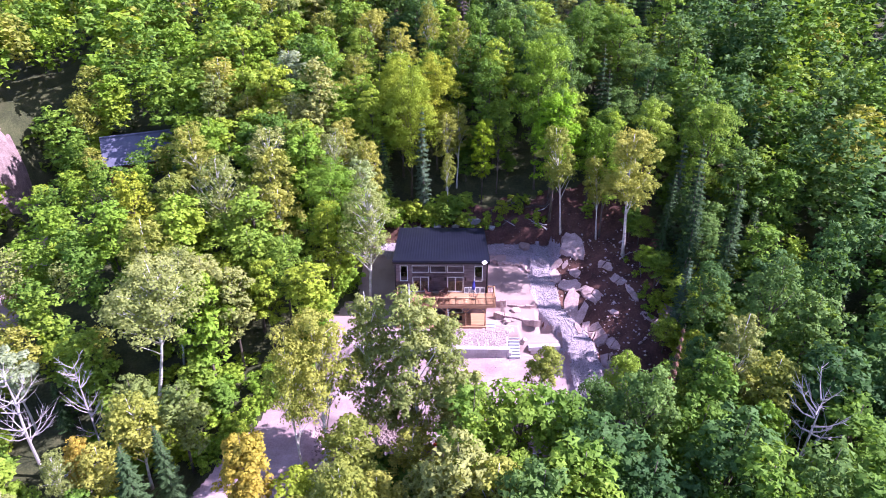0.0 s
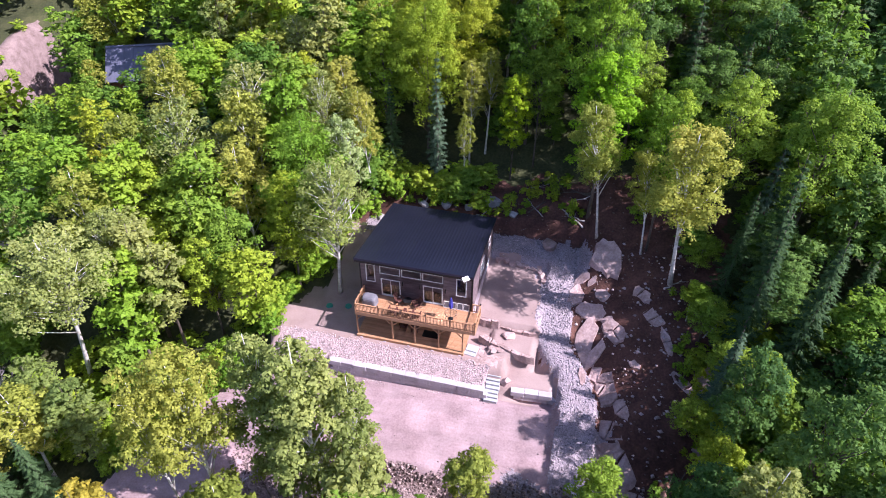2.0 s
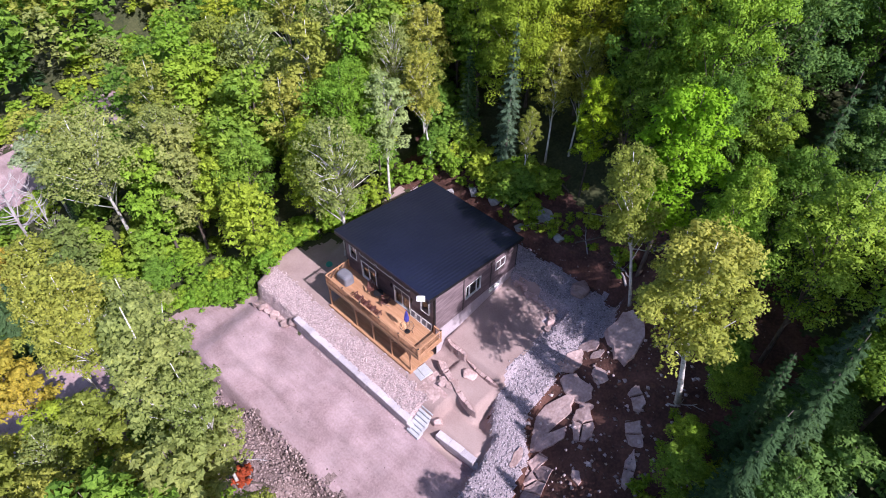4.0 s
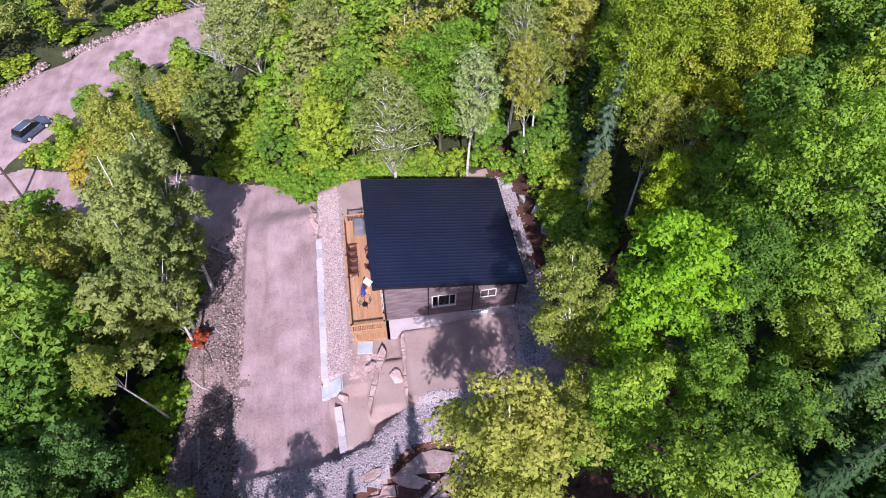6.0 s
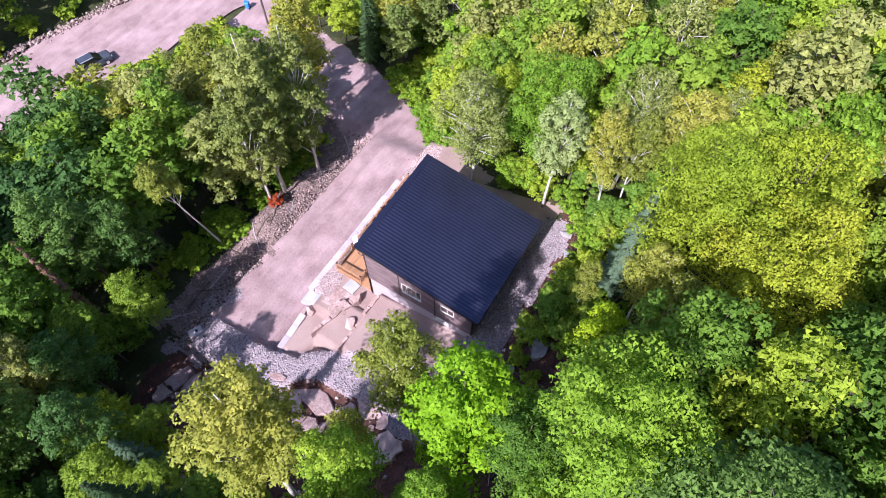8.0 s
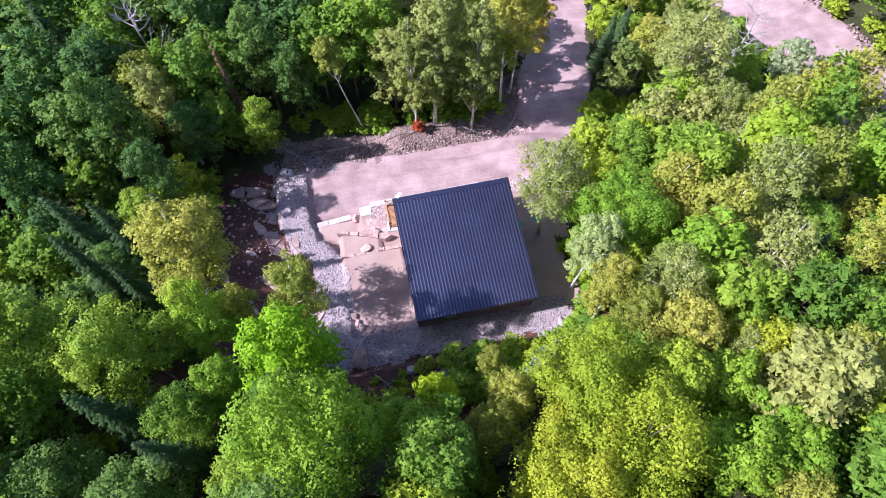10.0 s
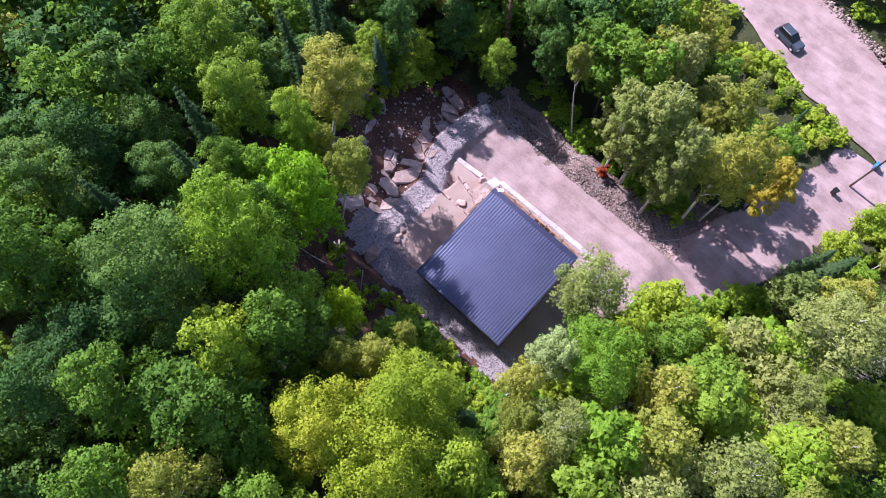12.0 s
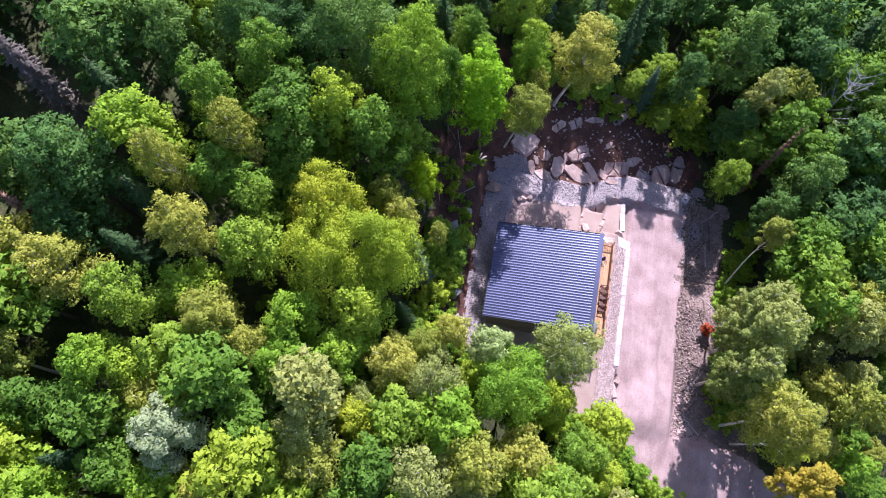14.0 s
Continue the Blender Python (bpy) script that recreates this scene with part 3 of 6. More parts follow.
def cabin():
    c = empty("cabin", pose(0, 0, 0), "two-storey dark brown cabin with black shed roof and white windows", "house")
    front_holes = [(-3.33, -1.45, 3.0, 5.06), (0.71, 2.59, 3.0, 5.06), (3.82, 4.78, 4.465, 6.55), (-4.76, -3.85, 4.465, 6.55),
                   (-3.38, -1.42, 5.63, 6.55), (-1.30, 0.58, 5.63, 6.55), (0.68, 2.62, 5.63, 6.55), (0.7, 2.6, -0.02, 2.05), (-3.2, -1.7, 0.7, 1.9)]
    wall, m = build_wall(c, "front", -WX, WX, -0.6, -0.05, front_holes, False)
    build_opening(c, m, "sliding_door", *front_holes[0], [0.5], "white-framed glass sliding door onto the deck", 0.09)
    build_opening(c, m, "sliding_door", *front_holes[1], [0.5], "white-framed glass sliding door onto the deck", 0.09)
    for h in front_holes[2:4]:
        build_opening(c, m, "window", *h, [], "tall white-framed window")
    for h in front_holes[4:7]:
        build_opening(c, m, "window", *h, [], "wide white-framed transom window")
    build_opening(c, m, "sliding_door", *front_holes[7], [0.5], "white-framed door below the deck", 0.09)
    build_opening(c, m, "window", *front_holes[8], [0.5], "white-framed window below the deck")
    for x in (-WX + 0.05, WX - 0.05):
        part("corner_board", box(x - 0.055, x + 0.055, -0.045, 0.0, -0.05, roof_z(0) - 0.3), TRIM, c, "black corner board")
    right_holes = [(3.6, 5.5, 3.75, 5.36), (7.36, 8.63, 4.38, 5.38), (6.7, 8.2, 2.0, 2.62)]
    wall, m = build_wall(c, "right", 0, WY, -0.9, 2.75, right_holes, True)
    build_opening(c, m, "window", *right_holes[0], [0.27, 0.73], "white-framed window in three lights")
    build_opening(c, m, "window", *right_holes[1], [0.5], "small white-framed sliding window")
    build_opening(c, m, "window", *right_holes[2], [0.5], "low white-framed basement window")
    for y in (0.05, 3.34, 6.8, WY - 0.05):
        bm = box(y - 0.05, y + 0.05, 0.0, 0.045, 2.72, roof_z(y) - 0.31)
        bmesh.ops.transform(bm, matrix=m, verts=bm.verts)
        part("trim_strip", bm, TRIM, c, "black vertical trim strip")
    left_holes = [(3.6, 5.0, 3.8, 5.2)]
    wall, m = build_wall(c, "left", 0, WY, -0.9, 0.9, left_holes, True)
    build_opening(c, m, "window", *left_holes[0], [0.5], "white-framed side window")
    wall, m = build_wall(c, "back", -WX + 0.2, WX - 0.2, 1.6, 2.5, [(1.8, 3.0, 3.9, 5.0)], False)
    build_opening(c, m, "window", 1.8, 3.0, 3.9, 5.0, [0.5], "white-framed back window")
    part("upper_floor", box(-WX + 0.21, WX - 0.21, 0.21, WY - 0.21, 2.7, 2.95), INSIDE, c, "wooden floor indoors")
    part("lower_floor", box(-WX + 0.21, WX - 0.21, 0.21, WY - 0.21, -0.3, -0.05), CONCRETE, c, "concrete floor indoors")
    part("partition", box(-WX + 0.21, WX - 0.21, 4.6, 4.7, 2.955, 6.2), INSIDE, c, "wood-lined inner wall")
    for x0, x1 in ((-2.35, -1.5), (0.8, 1.7)):
        bm = bmesh.new()
        n = 14
        top, low = [], []
        for i in range(n + 1):
            x = x0 + (x1 - x0) * i / n
            y = 0.27 + (0.03 if i % 2 else 0.0)
            low.append(bm.verts.new((x, y, 3.02)))
            top.append(bm.verts.new((x, y, 5.0)))
        for i in range(n):
            bm.faces.new((low[i], low[i + 1], top[i + 1], top[i]))
        bmesh.ops.solidify(bm, geom=bm.faces[:], thickness=0.01)
        part("blind", bm, CURTAIN, c, "beige vertical blind behind the glass")
    for x in (-1.2, 0.46, 2.84):
        bm = box(x - 0.06, x + 0.06, -0.14, -0.03, 4.62, 4.98, 0.015)
        box_into(bm, x - 0.035, x + 0.035, -0.11, -0.03, 4.98, 5.08, 0.01)
        part("wall_lamp", bm, BLACK_METAL, c, "black outdoor wall lamp")
    roof_panels(c)
    bm = box(4.85, 4.91, -0.7, -0.64, 6.9, 7.25)
    tube_into(bm, [(4.88, -0.72, 7.05), (4.9, -0.95, 7.35), (4.9, -0.98, 7.52)], [0.025] * 3, 6)
    part("mast", bm, BLACK_METAL, c, "bracket under the eave")


def dish():
    d = empty("satellite_dish", look((4.88, -1.0, 7.55), (6.2, -2.4, 12.0)), "flat white satellite dish at the eave", "dish")
    part("panel", box(-0.32, 0.32, -0.22, 0.22, -0.025, 0.025, 0.012), WHITE, d)
    part("stub", box(-0.04, 0.04, -0.04, 0.04, 0.025, 0.10, 0.008), BLACK_METAL, d)


def beam(name, parent, x0, x1, y0, y1, z0, z1, label=""):
    return part(name, box(x0, x1, y0, y1, z0, z1, 0.008), WOOD, parent, label)


def rail_run(deck, a, b, z0, posts):
    """A stretch of railing from a to b: posts, two rails and balusters."""
    a, b = Vector(a), Vector(b)
    along = (b - a).normalized()
    length = (b - a).length
    turn = Matrix.Translation((a.x, a.y, 0)) @ Matrix.Rotation(math.atan2(along.y, along.x), 4, "Z")
    for lo, hi, half in ((z0 + 0.08, z0 + 0.15, 0.02), (z0 + 0.86, z0 + 0.93, 0.02), (z0 + 0.93, z0 + 0.97, 0.065)):
        bm = box(0, length, -half, half, lo, hi, 0.006)
        bmesh.ops.transform(bm, matrix=turn, verts=bm.verts)
        part("rail", bm, WOOD, deck)
    n = int(length / 0.13)
    for i in range(n):
        u = (i + 0.5) * length / n
        share("baluster", BALUSTER, deck, turn @ Matrix.Translation((u, 0, z0 + 0.15)))
    for u in posts:
        p = share("rail_post", RAILPOST, deck, turn @ Matrix.Translation((u, 0, z0)))
        share("post_cap", POSTCAP, p, Matrix.Translation((0, 0, 1.06)))


def small_mesh(name, bm, mat):
    me = bpy.data.meshes.new(name)
    bm.to_mesh(me)
    bm.free()
    me.materials.append(mat)
    return me


BALUSTER = small_mesh("baluster", box(-0.019, 0.019, -0.019, 0.019, 0, 0.71), WOOD)
RAILPOST = small_mesh("rail_post", box(-0.05, 0.05, -0.05, 0.05, -0.3, 1.06, 0.006), WOOD)
POSTCAP = small_mesh("post_cap", box(-0.065, 0.065, -0.065, 0.065, 0.0, 0.045, 0.015), BLACK_METAL)


def deck():
    d = empty("deck", pose(0, 0, 0), "raised golden pine deck with balustrade on timber posts", "deck")
    x0, x1, y0, top = -5.05, 6.18, -2.66, 2.93
    for i in range(18):
        y = y0 + 0.02 + i * 0.146
        beam("deck_board", d, x0, x1 if y + 0.14 < -0.05 else WX, y, y + 0.14, top - 0.04, top)
    beam("rim_joist", d, x0 - 0.01, x1 + 0.01, y0 - 0.04, y0, top - 0.36, top + 0.004)
    beam("rim_joist", d, x1, x1 + 0.04, y0, -0.1, top - 0.36, top + 0.004)
    beam("rim_joist", d, x0 - 0.04, x0, y0, -0.05, top - 0.36, top + 0.004)
    for i in range(18):
        x = x0 + 0.3 + i * 0.62
        beam("joist", d, x, x + 0.04, y0 + 0.02, -0.06, top - 0.26, top - 0.045)
    beam("girder", d, x0, x1 - 0.9, y0 + 0.06, y0 + 0.16, top - 0.52, top - 0.27)
    for x in (-4.98, -1.55, 0.62, 2.85, 5.08):
        beam("support_post", d, x - 0.065, x + 0.065, y0 + 0.05, y0 + 0.18, -0.25, top - 0.5)
        for s in (-1, 1):
            if x + s * 0.7 < -5.2 or x + s * 0.7 > 5.6:
                continue
            bm = bmesh.new()
            m = Matrix.Translation((x + s * 0.3, y0 + 0.11, top - 0.82)) @ Matrix.Rotation(s * radians(45), 4, "Y")
            box_into(bm, -0.04, 0.04, -0.035, 0.035, -0.40, 0.40, 0.005, m)
            part("brace", bm, WOOD, d)
    rail_run(d, (x0 + 0.03, y0 + 0.02), (x1 - 0.03, y0 + 0.02), top, (0, 2.22, 4.45, 6.7, 8.95, x1 - x0 - 0.06))
    rail_run(d, (x0 + 0.03, y0 + 0.02), (x0 + 0.03, -0.1), top, (1.3, 2.5))
    rail_run(d, (x1 - 0.03, y0 + 0.02), (x1 - 0.03, -0.14), top, (2.5,))
    rail_run(d, (WX + 0.08, -0.14), (x1 - 0.03, -0.14), top, (0.0,))
    low = empty("lower_deck", pose(0, 0, 0), "low golden pine deck under the raised deck", "deck")
    for i in range(19):
        y = y0 - 0.08 + i * 0.145
        beam("deck_board", low, -5.08, 5.2, y, y + 0.139, -0.04, 0.0)
    beam("rim_joist", low, -5.1, 5.22, y0 - 0.13, y0 - 0.085, -0.27, 0.004)
    beam("rim_joist", low, 5.2, 5.24, y0 - 0.08, -0.05, -0.27, 0.004)
    for x in (-4.6, -2.3, 0.0, 2.3, 4.9):
        part("footing", box(x - 0.13, x + 0.13, y0 - 0.22, y0 + 0.05, -0.45, -0.2, 0.02), CONCRETE, low, "concrete footing block")


def slat_chair(name, m, label):
    """A slatted garden chair with a raked back, wide arms and splayed legs."""
    c = empty(name, m, label, "chair", "garden chairs on the deck")
    bm = bmesh.new()
    for i in range(5):
        y = -0.28 + i * 0.105
        box_into(bm, -0.26, 0.26, y, y + 0.09, 0.36 - i * 0.035, 0.385 - i * 0.035, 0.005)
    part("seat", bm, BROWN_PLASTIC, c)
    bm = bmesh.new()
    lean = Matrix.Translation((0, 0.20, 0.22)) @ Matrix.Rotation(radians(-24), 4, "X")
    for i in range(5):
        x = -0.25 + i * 0.105
        box_into(bm, x, x + 0.09, -0.012, 0.012, 0, 0.72 + 0.06 * (2 - abs(i - 2)), 0.005, lean)
    part("backrest", bm, BROWN_PLASTIC, c)
    for s in (-1, 1):
        part("armrest", box(s * 0.34 - 0.065, s * 0.34 + 0.065, -0.36, 0.34, 0.56, 0.585, 0.006), BROWN_PLASTIC, c)
        part("front_leg", box(s * 0.31 - 0.025, s * 0.31 + 0.025, -0.32, -0.24, 0, 0.56, 0.005), BROWN_PLASTIC, c)
        bm = bmesh.new()
        tube_into(bm, [(s * 0.29, -0.26, 0.36), (s * 0.29, 0.42, 0.03)], [0.04, 0.03], 4)
        part("rear_leg", bm, BROWN_PLASTIC, c)
    return c


def deck_things():
    z = 2.932
    chair = slat_chair("garden_chair", pose(-1.62, -2.1, z, 0, 0, 178), "red-brown slatted garden chair by the railing")
    for x, turn in ((-0.86, 183), (-0.08, 176), (0.68, 181)):
        copy_thing(chair, pose(x, -2.1, z, 0, 0, turn))
    copy_thing(chair, pose(-1.45, -0.62, z, 0, 0, 60))
    copy_thing(chair, pose(0.3, -0.75, z, 0, 0, -50))
    f = empty("fire_table", pose(-0.62, -0.62, z), "round black fire table between two chairs", "table")
    bm = bmesh.new()
    bmesh.ops.create_cone(bm, cap_ends=True, segments=20, radius1=0.30, radius2=0.38, depth=0.34, matrix=Matrix.Translation((0, 0, 0.30)))
    part("bowl", bm, BLACK_METAL, f)
    bm = bmesh.new()
    bmesh.ops.create_cone(bm, cap_ends=True, segments=24, radius1=0.42, radius2=0.42, depth=0.03, matrix=Matrix.Translation((0, 0, 0.49)))
    part("rim", bm, BLACK_METAL, f)
    for k in range(4):
        t = k * math.pi / 2 + 0.7
        bm = bmesh.new()
        tube_into(bm, [(0.25 * math.cos(t), 0.25 * math.sin(t), 0.2), (0.34 * math.cos(t), 0.34 * math.sin(t), 0)], [0.02, 0.02], 5)
        part("leg", bm, BLACK_METAL, f)
    u = empty("garden_umbrella", pose(3.72, -1.5, z), "closed blue garden umbrella on a heavy base", "umbrella")
    bm = bmesh.new()
    tube_into(bm, [(0, 0, 0.08), (0, 0, 2.6)], [0.022, 0.02], 8)
    part("pole", bm, BLACK_METAL, u)
    bm = bmesh.new()
    bmesh.ops.create_cone(bm, cap_ends=True, segments=16, radius1=0.24, radius2=0.20, depth=0.09, matrix=Matrix.Translation((0, 0, 0.045)))
    part("base", bm, BLACK_METAL, u)
    bm = bmesh.new()
    rings = []
    for zz, r in ((1.35, 0.11), (1.6, 0.17), (1.95, 0.14), (2.3, 0.09), (2.62, 0.02)):
        rings.append([bm.verts.new((r * (1 + 0.28 * (k % 2)) * math.cos(k * math.pi / 8), r * (1 + 0.28 * (k % 2)) * math.sin(k * math.pi / 8), zz)) for k in range(16)])
    for r0, r1 in zip(rings, rings[1:]):
        for k in range(16):
            bm.faces.new((r0[k], r0[(k + 1) % 16], r1[(k + 1) % 16], r1[k]))
    bm.faces.new(rings[0][::-1])
    bm.faces.new(rings[-1])
    part("canopy", bm, BLUE_CLOTH, u, "furled royal blue canopy")
    t = empty("glass_table", pose(3.72, -1.5, z), "round glass patio table with a black frame", "table")
    bm = bmesh.new()
    for k in range(28):
        p, q = 2 * math.pi * k / 28, 2 * math.pi * (k + 1) / 28
        tube_into(bm, [(0.56 * math.cos(p), 0.56 * math.sin(p), 0.71), (0.56 * math.cos(q), 0.56 * math.sin(q), 0.71)], [0.018, 0.018], 5)
    part("rim", bm, BLACK_METAL, t)
    bm = bmesh.new()
    ri = [bm.verts.new((r * math.cos(k * math.pi / 14), r * math.sin(k * math.pi / 14), zz)) for r, zz in ((0.05, 0.705), (0.55, 0.705), (0.55, 0.715), (0.05, 0.715)) for k in range(28)]
    for j in range(4):
        for k in range(28):
            j2 = (j + 1) % 4
            bm.faces.new((ri[j * 28 + k], ri[j * 28 + (k + 1) % 28], ri[j2 * 28 + (k + 1) % 28], ri[j2 * 28 + k]))
    part("tabletop", bm, GLASS, t, "clear glass top").visible_shadow = False
    for k in range(4):
        w = k * math.pi / 2 + 0.4
        bm = bmesh.new()
        tube_into(bm, [(0.5 * math.cos(w), 0.5 * math.sin(w), 0.7), (0.42 * math.cos(w), 0.42 * math.sin(w), 0.35), (0.52 * math.cos(w), 0.52 * math.sin(w), 0)], [0.018] * 3, 6)
        part("leg", bm, BLACK_METAL, t)
    g = empty("covered_grill", pose(-4.05, -1.35, z), "barbecue under a rounded grey canvas cover", "grill")
    bm = bmesh.new()
    rings = []
    for zz, r in ((0.02, 1.0), (0.3, 0.98), (0.65, 0.97), (0.82, 0.91), (0.93, 0.76), (0.98, 0.48)):
        ring = []
        for k in range(28):
            w = 2 * math.pi * k / 28
            cx, cy = math.copysign(abs(math.cos(w)) ** 0.55, math.cos(w)), math.copysign(abs(math.sin(w)) ** 0.55, math.sin(w))
            fold = 1 + (0.03 * math.sin(5 * w) if zz < 0.9 else 0)
            ring.append(bm.verts.new((0.74 * r * cx * fold, 0.55 * r * cy * fold, zz)))
        rings.append(ring)
    for r0, r1 in zip(rings, rings[1:]):
        for k in range(28):
            bm.faces.new((r0[k], r0[(k + 1) % 28], r1[(k + 1) % 28], r1[k]))
    bm.faces.new(rings[0][::-1])
    bm.faces.new(rings[-1])
    part("cover", bm, GREY_CLOTH, g)
    part("wheel_bar", box(-0.6, 0.6, -0.4, -0.34, 0.0, 0.06, 0.01), BLACK_METAL, g)
    for x in (2.98, 3.62, 4.24, 4.84):
        w = empty("framed_panel", Matrix.Translation((x, -0.16, z)) @ Matrix.Rotation(radians(-8), 4, "X"), "white-framed dark panel leaning on the wall", "panel", "panels leaning on the wall")
        bm = bmesh.new()
        for a, b, c, d in ((-0.28, 0.28, 0, 0.06), (-0.28, 0.28, 0.66, 0.72), (-0.28, -0.22, 0, 0.72), (0.22, 0.28, 0, 0.72)):
            box_into(bm, a, b, -0.03, 0.015, c, d, 0.004)
        part("frame", bm, WHITE, w)
        part("sheet", box(-0.23, 0.23, -0.012, 0.004, 0.05, 0.67), GREY_CLOTH, w)
    for x, y, s in ((-1.0, -0.9, 178), (0.1, -0.8, 185)):
        copy_thing(chair, pose(x, y, 0.002, 0, 0, s))
    mt = part("door_mat", box(-0.75, 0.75, -0.45, 0.45, 0.0, 0.012, 0.004), BLACK_METAL, None)
    mt.location = (1.7, -1.1, 0.003)
    tagged(mt, "black rubber mat on the lower deck", "mat")


cabin()
dish()
deck()
deck_things()

# ---- yard: walls, stairs, boulders, stones ----
STONE = two_scale("pinkish_grey_granite", (0.304, 0.202, 0.190), (0.490, 0.349, 0.338), (0.676, 0.506, 0.496), 0.9, 5, 0.9, 0.7, 0.05, 0.5, vary=0.25)
STONE_GREY = two_scale("grey_weathered_granite", (0.24, 0.23, 0.24), (0.40, 0.385, 0.40), (0.58, 0.56, 0.57), 0.9, 6, 0.9, 0.7, 0.05, 0.5, vary=0.25)
TEAL = two_scale("teal_green_plastic", (0.02, 0.20, 0.15), (0.03, 0.28, 0.21), (0.05, 0.34, 0.27), 2, 14, 0.5, 0.1, 0.004)
BIN_BLUE = two_scale("bright_blue_plastic", (0.02, 0.14, 0.45), (0.03, 0.22, 0.62), (0.05, 0.30, 0.72), 2, 14, 0.45, 0.1, 0.004)


def block_mesh(w, d, h):
    bm = box(-w / 2 + 0.008, w / 2 - 0.008, -d / 2, d / 2, 0.004, h - 0.004, 0.03)
    return small_mesh("concrete_block", bm, BLOCK)


def block_wall(name, x0, x1, y, top, courses, label, skew=0.0):
    w = empty(name, pose(0, 0, 0), label, "wall", kind="structure")
    rng = np.random.default_rng(int(abs(x0 * 10)))
    long, short = block_mesh(1.22, 0.6, 0.55), block_mesh(0.61, 0.6, 0.55)
    for c in range(courses):
        x = x0 + (0.3 if c % 2 else 0)
        while x < x1 - 0.3:
            n, me = (1.22, long) if x + 1.22 <= x1 + 0.05 and not (c % 2 and x == x0 + 0.3) else (0.61, short)
            yy = y + skew * (x - x0) + 0.05 * (c) + rng.normal() * 0.012
            share("concrete_block", me, w, Matrix.Translation((x + n / 2, yy, top - 0.55 * (c + 1))) @ Matrix.Rotation(math.atan(skew) + rng.normal() * 0.008, 4, "Z"))
            x += n
    return w


block_wall("retaining_wall", -6.9, 7.75, -5.35, -1.02, 4, "retaining wall of pale concrete blocks along the driveway", 0.0)
block_wall("low_wall", 10.0, 13.9, -4.45, -1.38, 2, "low retaining wall of pale concrete blocks", 0.07)
cap = part("end_block", box(13.9, 14.5, -4.5, -3.9, -2.4, -1.85, 0.03), BLOCK, None)
tagged(cap, "single pale concrete block at the wall's end", "block", kind="structure")


def stairs():
    s = empty("stone_stairs", pose(8.35, -3.35, 0), "straight stairs of blue-grey cut stone slabs", "stairs", kind="structure")
    n = 8
    for i in range(n):
        share("tread", TREADMESH, s, Matrix.Translation((0.03 * math.sin(i * 2.1), -0.29 * i - 0.2, -0.42 - 0.222 * (i + 1) + 0.02)))


TREADMESH = small_mesh("tread", box(-0.62, 0.62, -0.2, 0.2, -0.30, 0.2, 0.02), TREAD)
stairs()
side = empty("slab_steps", pose(5.85, -1.75, -0.3, 0, 0, -8), "two blue-grey slab steps beside the lower deck", "steps")
part("slab", box(-0.55, 0.55, -0.35, 0.45, 0.0, 0.20, 0.02), TREAD, side)
part("slab", box(-0.55, 0.55, -0.8, -0.33, -0.02, 0.09, 0.02), TREAD, side)


def rock_mesh(seed, sx, sy, sz, rough=0.22, flat_top=0.0, detail=2):
    """A broken boulder: a hull of random corners with worn edges."""
    rng = np.random.default_rng(seed)
    bm = bmesh.new()
    for k in range(17):
        p = unit_row(rng.normal(size=3)) * rng.uniform(0.82, 1.1)
        if flat_top:
            p[2] = min(p[2] * 1.6, flat_top + rng.uniform(-0.06, 0.06))
        bm.verts.new((p[0] * sx * 1.12, p[1] * sy * 1.12, p[2] * sz))
    r = bmesh.ops.convex_hull(bm, input=bm.verts[:])
    bmesh.ops.delete(bm, geom=[v for v in bm.verts if not v.link_faces], context="VERTS")
    bmesh.ops.dissolve_limit(bm, angle_limit=0.12, verts=bm.verts[:], edges=bm.edges[:])
    bmesh.ops.bevel(bm, geom=bm.edges[:], offset=min(sx, sy, sz) * 0.09, segments=1, affect="EDGES", clamp_overlap=True)
    bmesh.ops.triangulate(bm, faces=bm.faces[:])
    bmesh.ops.subdivide_edges(bm, edges=[e for e in bm.edges if e.calc_length() > 0.5 * min(sx, sy)], cuts=1)
    for v in bm.verts:
        v.co += Vector(v.co).normalized() * 0.06 * min(sx, sy, sz) * noise.noise(Vector(v.co) * 2.7 + Vector((seed, 0, 0)))
    return bm


def unit_row(a):
    return a / np.linalg.norm(a)


def boulder(seed, x, y, sx, sy, sz, turn=0, sink=0.3, mat=None, flat_top=0.0, name="boulder", label="weathered pinkish granite boulder", tilt=(0, 0)):
    bm = rock_mesh(seed, sx, sy, sz, 0.22, flat_top)
    ob = part(name, bm, mat or STONE, None)
    ob.matrix_basis = pose(x, y, float(height(x, y)) + sz * (1 - 2 * sink) * 0.8, tilt[0], tilt[1], turn)
    return tagged(ob, label, "boulder", "boulders round the yard")


# rows of boulders that hold the terraces
def boulder_row(x0, y0, x1, y1, n, size, seed, drop=0.0):
    rng = np.random.default_rng(seed)
    for i in range(n):
        f = (i + 0.5) / n
        x, y = x0 + (x1 - x0) * f, y0 + (y1 - y0) * f + 0.12 * math.sin(i * 2.3)
        k = size * rng.uniform(0.75, 1.25)
        boulder(seed * 50 + i, x, y, abs(x1 - x0 + 1e-3) / n * 0.62 if abs(x1 - x0) > abs(y1 - y0) else k * 0.7, k * 0.55, k * 0.55, math.degrees(math.atan2(y1 - y0, x1 - x0)) + rng.normal() * 6, 0.25, flat_top=0.7)


